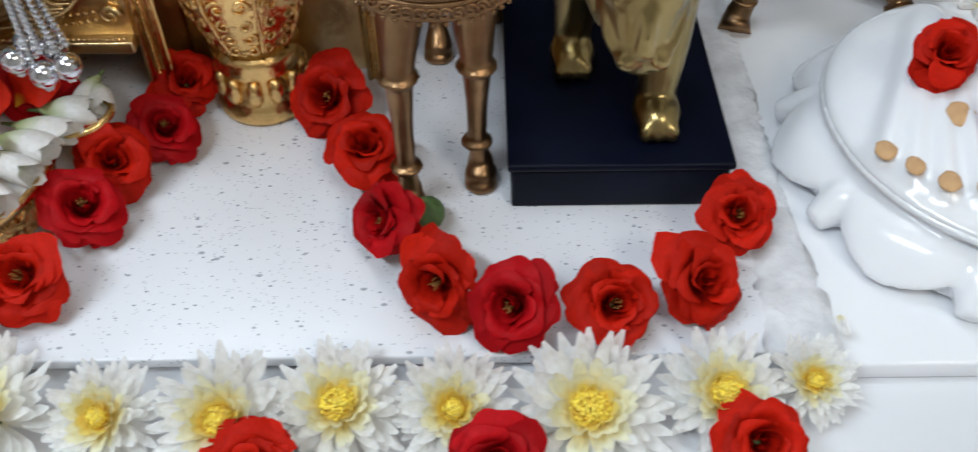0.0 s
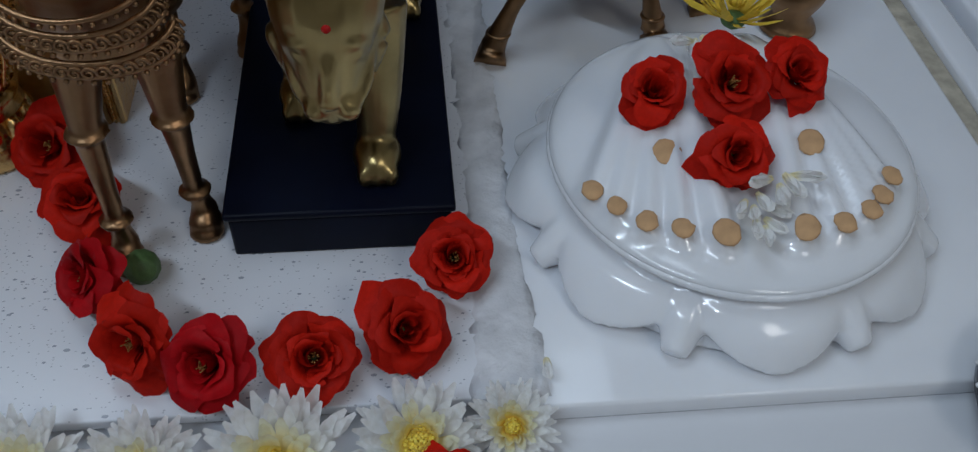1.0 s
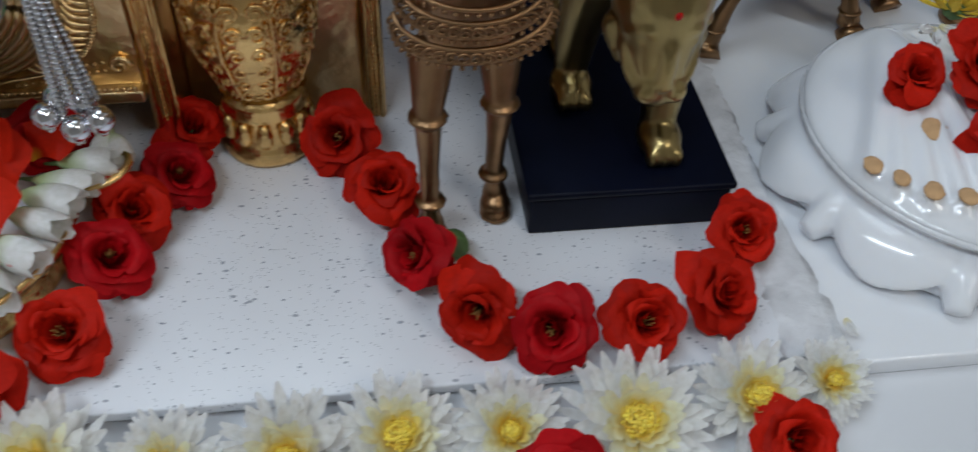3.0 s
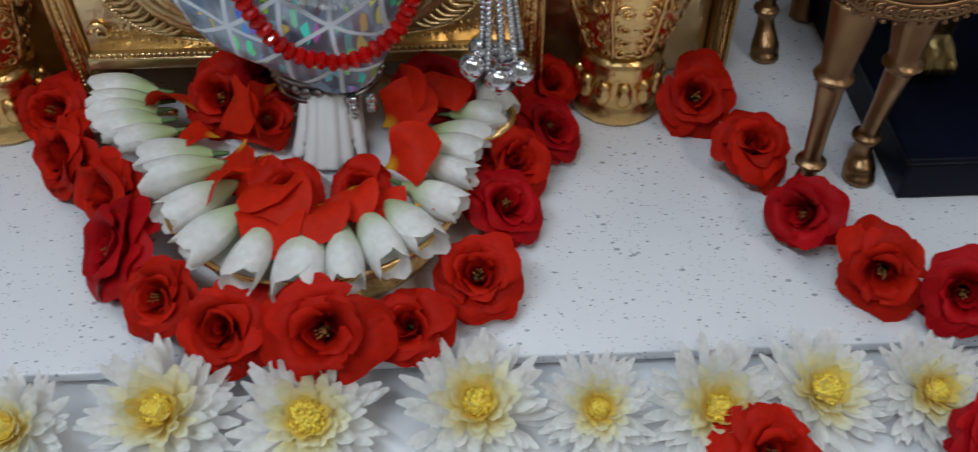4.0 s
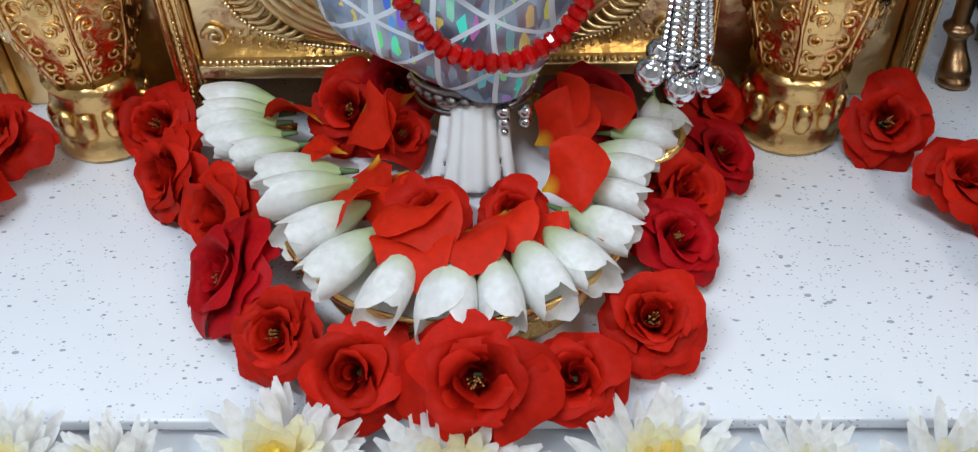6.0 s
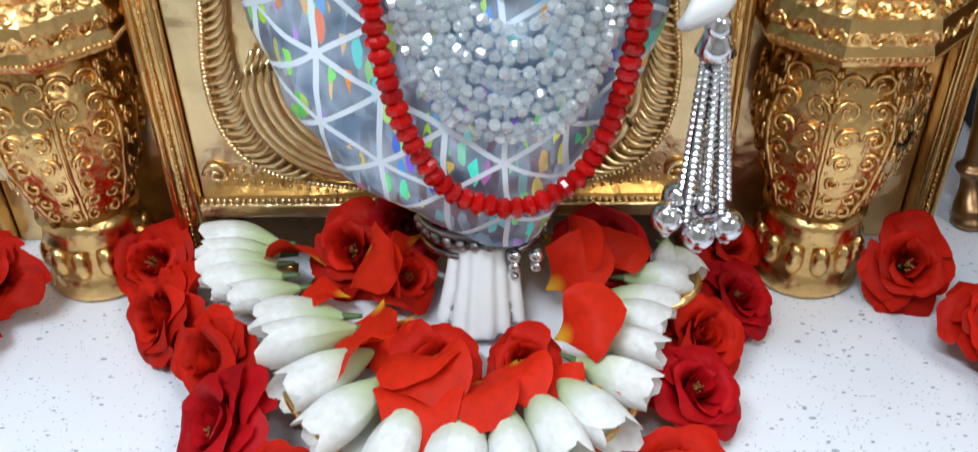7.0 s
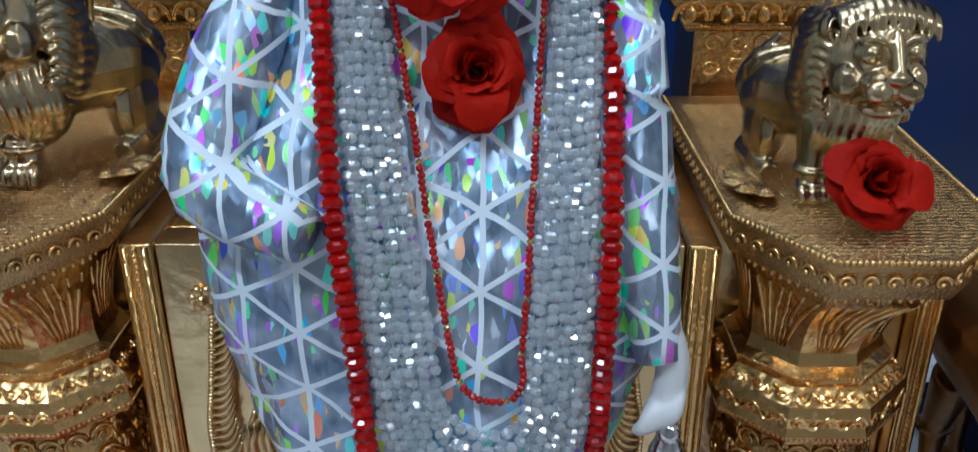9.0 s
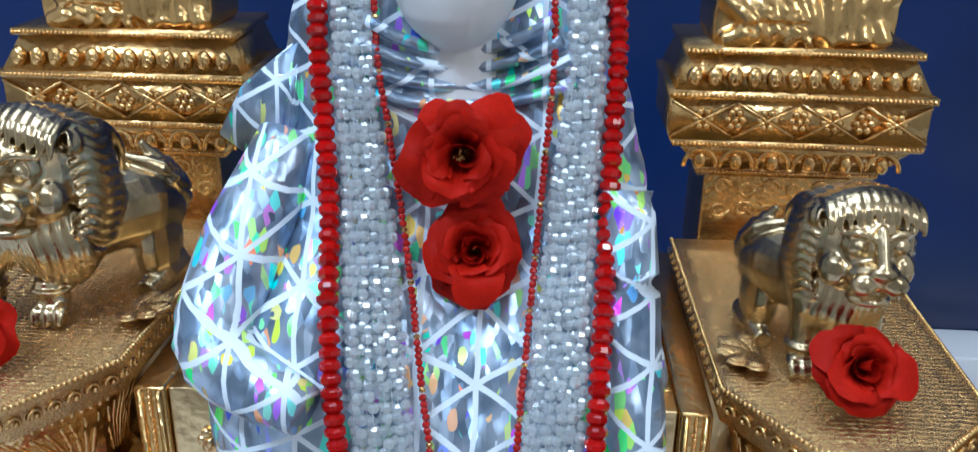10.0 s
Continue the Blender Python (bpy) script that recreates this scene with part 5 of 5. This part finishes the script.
def jasmine(x, y, z, n, size, spread=60):
    """A few half-open jasmine buds lying together."""
    t = thing("jasmine", "cluster of small white jasmine buds on the marble", "jasmine", "jasmine on the feet", loc=(x, y, z))
    kinds = [strap_mesh("petal", WHITEP, 0.0135 * size * f, 0.0052 * size, 0.25, 71 + i) for i, f in enumerate((1, 0.9, 1.08))]
    for b in range(n):
        turn = pose(0.003 * (b - n / 2), random.uniform(-0.004, 0.004), random.uniform(0, 0.004), 0, random.uniform(-25, -5), -90 + (b - (n - 1) / 2) * spread / max(1, n - 1) + random.uniform(-9, 9))
        for i in range(5):
            o = new("petal", kinds[(i + b) % 3])
            o.parent = t
            o.matrix_basis = turn @ pose(0, 0, 0, 72 * i, 0, 0) @ pose(0, 0, -0.0014, 0, random.uniform(2, 16), 0)
    return t


jasmine(0.579, -0.094, 0.060, 4, 1.15, 110)
jasmine(0.566, -0.102, 0.054, 4, 1.0)
jasmine(0.566, -0.114, 0.052, 3, 1.0, 40)
jasmine(0.562, 0.000, 0.068, 4, 1.1, 150)
jasmine(0.466, -0.147, 0.004, 1, 0.9)
bm = bmesh.new()
soft_tube(bm, ((0.272, -0.076, 0.004), (0.276, -0.084, 0.010), (0.279, -0.090, 0.014)), (0.004, 0.0095, 0.005), 10, 12)
solo("rose_bud", bm, GREEN, "green rose bud behind the horse figure's hoof", "bud")


# ---- brass and bronze figures ----
def hoofed_leg(bm, top, knee, ankle, hoof, r=(0.012, 0.0072, 0.0048)):
    soft_tube(bm, (top, Vector(top).lerp(Vector(knee), 0.5), knee), (r[0], r[0] * 0.8, r[1]), 10, 12)
    soft_tube(bm, (knee, Vector(knee).lerp(Vector(ankle), 0.5), ankle), (r[1] * 1.02, r[2] * 1.12, r[2]), 10, 12)
    for p, q in ((knee, r[1] * 1.22), (ankle, r[2] * 1.5)):
        ring = [(p[0] + q * math.cos(a), p[1] + q * math.sin(a), p[2]) for a in [2 * math.pi * i / 16 for i in range(17)]]
        tube(bm, ring, 0.0016, 6)
    hx, hy = hoof
    soft_tube(bm, (ankle, (hx, hy + 0.002, 0.012), (hx, hy - 0.003, 0.0045), (hx, hy - 0.004, 0.0)), (r[2], r[2] * 1.1, 0.0085, 0.0095), 12, 12)


def horse():
    bm = bmesh.new()
    hoofed_leg(bm, (0.268, -0.058, 0.118), (0.265, -0.064, 0.080), (0.2655, -0.068, 0.028), (0.266, -0.070))
    hoofed_leg(bm, (0.300, -0.052, 0.118), (0.301, -0.056, 0.080), (0.3005, -0.050, 0.028), (0.302, -0.050))
    hoofed_leg(bm, (0.272, 0.055, 0.118), (0.276, 0.072, 0.075), (0.276, 0.068, 0.028), (0.277, 0.060))
    hoofed_leg(bm, (0.304, 0.075, 0.118), (0.310, 0.108, 0.075), (0.311, 0.108, 0.028), (0.313, 0.102))
    soft_tube(bm, ((0.284, -0.074, 0.140), (0.284, -0.05, 0.142), (0.286, 0.01, 0.145), (0.289, 0.07, 0.147), (0.290, 0.105, 0.145)), (0.022, 0.034, 0.033, 0.035, 0.018), 22, 18)
    soft_tube(bm, ((0.284, -0.058, 0.155), (0.283, -0.080, 0.185), (0.282, -0.092, 0.215)), (0.028, 0.020, 0.016), 12, 14)
    soft_tube(bm, ((0.282, -0.088, 0.222), (0.281, -0.112, 0.210), (0.281, -0.128, 0.196)), (0.016, 0.012, 0.008), 10, 12)
    soft_tube(bm, ((0.290, 0.11, 0.15), (0.291, 0.128, 0.12), (0.291, 0.130, 0.085)), (0.007, 0.009, 0.004), 10, 8)
    ob = fused(solo("horse_statue", bm, BRONZE, "bronze walking horse figure with carved breast harness", "statue"), 0.0016)
    # carved harness across the breast
    t = thing("breast_harness", "carved bronze harness plates on the horse figure", "harness", loc=(0.284, -0.06, 0.12))
    for k in range(5):
        bm = bmesh.new()
        rr = 0.034 - 0.001 * k
        z = 0.006 + k * 0.008
        q = [(rr * math.cos(a) * 1.02, -0.0135 + -0.012 * math.sin(a) * (1 + 0.1 * k) - 0.001 * k, z + 0.012 * (1 - math.sin(a))) for a in [math.pi * i / 20 for i in range(21)]]
        tube(bm, q, 0.0013, 8)
        for i, p in enumerate(q):
            if k % 2:
                curl(bm, (p[0], p[1] - 0.001, p[2] - 0.004), (1, 0, 0), (0, 0, 1), 0.0034, 0.0009)
            else:
                ball(bm, (p[0], p[1] - 0.0006, p[2] - 0.0022), 0.0013, 6)
        part("band", bm, BRONZE, t)


horse()


def tiger():
    bm = bmesh.new()
    z0 = 0.021
    lift = 0.009
    for pts, rad in (
            (((0.392, -0.018, 0.105), (0.393, -0.028, 0.068), (0.391, -0.036, 0.034)), (0.018, 0.013, 0.0095)),
            (((0.358, 0.004, 0.105), (0.354, 0.012, 0.065), (0.352, 0.014, 0.034)), (0.018, 0.013, 0.0095)),
            (((0.398, 0.090, 0.108), (0.406, 0.104, 0.068), (0.408, 0.104, 0.034)), (0.021, 0.014, 0.0095)),
            (((0.362, 0.075, 0.108), (0.357, 0.075, 0.065), (0.357, 0.066, 0.034)), (0.021, 0.014, 0.0095))):
        soft_tube(bm, pts, rad, 12, 14)
        x, y, _ = pts[-1]
        ball(bm, (x, y - 0.006, z0 + 0.010), (0.0125, 0.017, 0.0105), 14)
        for k in (-1, 0, 1):
            ball(bm, (x + k * 0.0065, y - 0.019, z0 + 0.007), (0.0042, 0.006, 0.0062), 8)
    soft_tube(bm, ((0.376, -0.030, 0.140), (0.376, 0.01, 0.140), (0.378, 0.05, 0.136), (0.380, 0.10, 0.138)), (0.026, 0.034, 0.031, 0.027), 18, 16)
    # lowered head: brow, cheeks, muzzle
    soft_tube(bm, ((0.377, -0.020, 0.150), (0.376, -0.040, 0.140), (0.375, -0.050, 0.128), (0.374, -0.060, 0.100), (0.374, -0.066, 0.082)), (0.027, 0.027, 0.0245, 0.0175, 0.0115), 16, 16)
    ball(bm, (0.374, -0.066, 0.084), (0.0120, 0.010, 0.010), 14)
    ball(bm, (0.374, -0.078, 0.0925), (0.0048, 0.003, 0.003), 10)
    soft_tube(bm, ((0.374, -0.077, 0.095), (0.3745, -0.0745, 0.108), (0.375, -0.070, 0.122)), (0.004, 0.0045, 0.004), 9, 8)
    for s in (-1, 1):
        ball(bm, (0.375 + s * 0.023, -0.036, 0.146), (0.007, 0.006, 0.009), 10)
        soft_tube(bm, ((0.3745 + s * 0.004, -0.071, 0.118), (0.3745 + s * 0.011, -0.071, 0.1195), (0.3745 + s * 0.018, -0.063, 0.114)), (0.0024, 0.0034, 0.0022), 8, 8)
        ball(bm, (0.3745 + s * 0.0115, -0.0695, 0.1125), (0.0040, 0.0030, 0.0030), 10)
        soft_tube(bm, ((0.3745 + s * 0.017, -0.055, 0.128), (0.3745 + s * 0.022, -0.052, 0.112), (0.3745 + s * 0.017, -0.058, 0.094)), (0.003, 0.0055, 0.003), 9, 8)
        ball(bm, (0.3745 + s * 0.0065, -0.0735, 0.0865), (0.0065, 0.0055, 0.0065), 10)
        soft_tube(bm, ((0.3745 + s * 0.018, -0.058, 0.112), (0.3745 + s * 0.015, -0.066, 0.094), (0.3745 + s * 0.008, -0.073, 0.083)), (0.003, 0.0032, 0.0022), 9, 8)
    bmesh.ops.translate(bm, vec=(0, 0, lift), verts=bm.verts[:])
    fused(solo("tiger_statue", bm, BRASS, "polished brass prowling tiger figure on a navy base", "statue"), 0.0017)
    bm = bmesh.new()
    ball(bm, (0.3755, -0.0735, 0.1285 + lift), 0.0024, 12)
    solo("forehead_gem", bm, REDBEAD, "small red stone set in the tiger's forehead", "gem")


tiger()
plinth = thing("plinth", "navy blue lacquered box under the brass tiger", "plinth", loc=(0.372, 0.04, 0))
part("lid", box(bmesh.new(), -0.0565, 0.0565, -0.112, 0.14, 0.0255, 0.030, 0.0018, 3), NAVY, plinth)
part("body", box(bmesh.new(), -0.0545, 0.0545, -0.1105, 0.138, 0.0, 0.0258, 0.002, 3), NAVY, plinth)


def tripod_bowl():
    t = thing("tripod_bowl", "brass bowl on three hoofed legs behind the marble feet", "bowl", loc=(0.535, 0.125, 0))
    bm = bmesh.new()
    lathe(bm, [(0.012, 0.040), (0.03, 0.043), (0.05, 0.055), (0.058, 0.075), (0.055, 0.094), (0.060, 0.1), (0.057, 0.102), (0.050, 0.094), (0.02, 0.06)], 40)
    part("bowl", bm, BRASS, t)
    for x, y in ((-0.073, -0.038), (0.032, -0.024), (0.071, 0.008)):
        bm = bmesh.new()
        soft_tube(bm, ((x * 0.55, y * 0.5, 0.062), (x * 0.8, y * 0.8, 0.036), (x * 0.96, y * 0.98, 0.014), (x, y, 0.006), (x * 1.03, y - 0.008, 0.0)), (0.008, 0.006, 0.0048, 0.007, 0.0105), 18, 12)
        ring = [(x * 0.95 + 0.0066 * math.cos(a), y * 0.96 + 0.0066 * math.sin(a), 0.0165) for a in [2 * math.pi * i / 16 for i in range(17)]]
        tube(bm, ring, 0.0015, 6)
        part("leg", bm, BRONZE, t)


tripod_bowl()
bm = bmesh.new()
lathe(bm, [(0.016, 0.0), (0.019, 0.002), (0.017, 0.006), (0.012, 0.012), (0.018, 0.024), (0.021, 0.034), (0.017, 0.044), (0.012, 0.05), (0.0135, 0.056), (0.011, 0.056), (0.009, 0.048)], 32)
o = solo("small_pot", bm, BRONZE, "small dark bronze pot on the marble slab", "pot")
o.location = (0.659, 0.108, 0)
bm = bmesh.new()
lathe(bm, [(0.03, 0), (0.040, 0.004), (0.046, 0.016), (0.047, 0.028), (0.044, 0.03), (0.041, 0.02), (0.02, 0.008)], 40)
dish = thing("black_dish", "black lacquered dish on the table, with white dots for its reflections", "dish", loc=(0.701, -0.192, -0.0125))
part("bowl", bm, BLACK, dish)
# White balls round the rim stand in for bright reflections on the lacquer.
for i in range(22):
    a = 2 * math.pi * i / 22
    bm = bmesh.new()
    ball(bm, (0.0466 * math.cos(a), 0.0466 * math.sin(a), 0.022), 0.0014, 7)
    part("dot", bm, IDOL, dish)


def lion(cx, cy, mirror, size, paw):
    """Seated lion with a combed wavy mane, its body turned in towards the throne, its face to the front."""
    bm = bmesh.new()
    s = mirror
    P = lambda x, y, h: Vector((s * x, y, h))
    soft_tube(bm, (P(0.0, 0.0, 0.038), P(-0.010, 0.018, 0.037), P(-0.018, 0.034, 0.035), P(-0.022, 0.044, 0.026)), (0.018, 0.017, 0.018, 0.012), 14, 14)
    ball(bm, P(0.0, 0.0, 0.034), (0.016, 0.014, 0.022), 14)
    ball(bm, P(-0.024, 0.032, 0.020), (0.009, 0.017, 0.020), 12)
    soft_tube(bm, (P(-0.029, 0.040, 0.008), P(-0.026, 0.022, 0.005), P(-0.024, 0.013, 0.004)), (0.006, 0.006, 0.0045), 9, 8)
    for k in range(5):
        # tail tuft curling up over the rump
        soft_tube(bm, (P(-0.021, 0.049, 0.020), P(-0.031, 0.047 - k * 0.003, 0.036 + k * 0.003), P(-0.028 + k * 0.004, 0.040 - k * 0.003, 0.054 + (k % 3) * 0.004)), (0.004, 0.0048, 0.0016), 10, 8)
    for q, px in ((-1, -0.012 + paw), (1, 0.014 + paw)):
        soft_tube(bm, (P(q * 0.011, -0.002, 0.036), P(px, -0.004, 0.020), P(px, -0.006, 0.007)), (0.010, 0.0068, 0.0062), 12, 12)
        ring = [P(px + 0.0072 * math.cos(a), -0.0055 + 0.0072 * math.sin(a), 0.014) for a in [2 * math.pi * i / 16 for i in range(17)]]
        tube(bm, ring, 0.0012, 6)
        for k in (-1, 0, 1):
            soft_tube(bm, (P(px + k * 0.0040, -0.006, 0.0075), P(px + k * 0.0046, -0.0125, 0.0055), P(px + k * 0.0046, -0.0150, 0.001)), (0.0026, 0.0030, 0.0018), 8, 8)
    # head: its own axes, turned a little outwards and down
    f = Vector((s * 0.06, -0.99, 0.05)).normalized()
    r = f.cross(Vector((0, 0, 1))).normalized()
    u = r.cross(f)
    c = P(0.004, -0.006, 0.062)
    g = 1.14
    Q = lambda a, b, h: c + (r * a + f * b + u * h) * g
    axes = Matrix((r, f, u)).transposed().to_4x4()

    def lump(a, b, h, size, n=12):
        ball(bm, Q(a, b, h), [v * g for v in size], n, axes)

    lump(0, 0, 0, (0.0180, 0.0165, 0.0185), 18)
    lump(0, 0.013, 0.004, (0.0115, 0.0065, 0.0100))
    lump(0, 0.0175, -0.0055, (0.0098, 0.0085, 0.0062))
    lump(0, 0.0258, -0.0020, (0.0050, 0.0026, 0.0026), 10)
    lump(0, 0.0150, -0.0150, (0.0082, 0.0075, 0.0030), 10)
    soft_tube(bm, (Q(0, 0.0250, 0.000), Q(0, 0.0215, 0.006), Q(0, 0.0185, 0.0125)), (0.0024, 0.0028, 0.0022), 8, 8)
    lump(0, 0.0195, 0.0115, (0.0018, 0.0014, 0.0018), 8)
    for q in (-1, 1):
        lump(q * 0.0058, 0.0235, -0.0070, (0.0046, 0.0036, 0.0042), 10)
        lump(q * 0.0115, 0.0105, -0.0060, (0.0058, 0.0060, 0.0070), 10)
        lump(q * 0.0072, 0.0185, 0.0050, (0.0027, 0.0018, 0.0021), 9)
        ring = [Q(q * 0.0072 + 0.0036 * math.cos(a), 0.0182, 0.0050 + 0.0028 * math.sin(a)) for a in [2 * math.pi * i / 14 for i in range(15)]]
        tube(bm, ring, 0.0008, 5)
        soft_tube(bm, (Q(q * 0.0025, 0.0200, 0.0085), Q(q * 0.0075, 0.0195, 0.0105), Q(q * 0.0125, 0.0150, 0.0085)), (0.0012, 0.0019, 0.0011), 8, 6)
        # ears with a rolled edge
        curl(bm, Q(q * 0.0165, 0.0045, 0.0105), r * q * 0.5 + f * 0.85, u, 0.0050, 0.0017, 1.1, 1)
        lump(q * 0.0165, 0.0025, 0.0110, (0.0034, 0.0026, 0.0050), 9)
        # mane: wavy locks flowing back from the cheeks
        for k in range(11):
            h = 0.0150 - k * 0.0036
            out = 0.0165 + 0.0030 * math.sin(math.pi * k / 10)
            w = 0.0011
            soft_tube(bm, (Q(q * (out - 0.0025), 0.0065 - 0.0003 * k, h), Q(q * out, 0.001, h + w), Q(q * (out + 0.0025), -0.005, h - 0.002 - w), Q(q * (out + 0.0028), -0.011, h - 0.0045 + w), Q(q * (out + 0.0012), -0.018, h - 0.010)), (0.0013, 0.0020, 0.0023, 0.0022, 0.0012), 16, 7)
    # fringe over the brow and locks over the crown
    for k in range(11):
        a = (k - 5) * 0.0031
        drop = 0.0005 * (k - 5) ** 2 / 3
        soft_tube(bm, (Q(a * 0.9, -0.004, 0.0200 - drop), Q(a, 0.006, 0.0215 - drop), Q(a * 1.04, 0.0135, 0.0180 - drop), Q(a * 1.05, 0.0158, 0.0122 - drop)), (0.0018, 0.0023, 0.0022, 0.0010), 11, 7)
        soft_tube(bm, (Q(a, 0.0, 0.0200 - drop), Q(a * 1.15, -0.010, 0.0190 - drop), Q(a * 1.25, -0.020, 0.010 - drop), Q(a * 1.1, -0.026, -0.006)), (0.0018, 0.0024, 0.0024, 0.0014), 11, 7)
    # locks down the chest
    for i in range(9):
        q = (i - 4) * 0.0034
        y = -0.0145 + abs(q) * 0.55
        soft_tube(bm, (P(0.003 + q, y, 0.048), P(0.002 + q * 1.1 + 0.001, y - 0.002, 0.040), P(0.002 + q * 1.1 - 0.001, y - 0.002, 0.031), P(0.001 + q * 0.9, y + 0.001, 0.020)), (0.0018, 0.0026, 0.0025, 0.0010), 14, 7)
    bmesh.ops.transform(bm, matrix=Matrix.Translation((cx, cy, 0.2318)) @ Matrix.Diagonal((size, size, size, 1)), verts=bm.verts[:])
    fused(solo("lion_statue", bm, LIONM, "silver-faced brass lion figure on the throne's arm plate", "statue", "throne lions"), 0.00085)
    t = thing("lotus_leaf", "flat gold lotus leaves beside the lion's paw", "leaf ornament", "throne lotus leaves", loc=(cx - s * 0.030, cy + 0.001, 0.2318))
    for k in range(5):
        a = radians(100 + k * 40) if s > 0 else radians(80 - k * 40)
        bm = bmesh.new()
        m = pose(0.008 * math.cos(a), 0.010 * math.sin(a), 0.002 + 0.0006 * k, 0, -12, math.degrees(a))
        ball(bm, (0, 0, 0), (0.011, 0.006, 0.0018), 12)
        ball(bm, (0.001, 0, 0.0012), (0.008, 0.0042, 0.0016), 12)
        bmesh.ops.transform(bm, matrix=m, verts=bm.verts[:])
        part("leaf", bm, TREAD, t)


lion(0.182, 0.026, 1, 1.0, 0.0)
lion(-0.168, 0.044, -1, 1.2, 0.016)
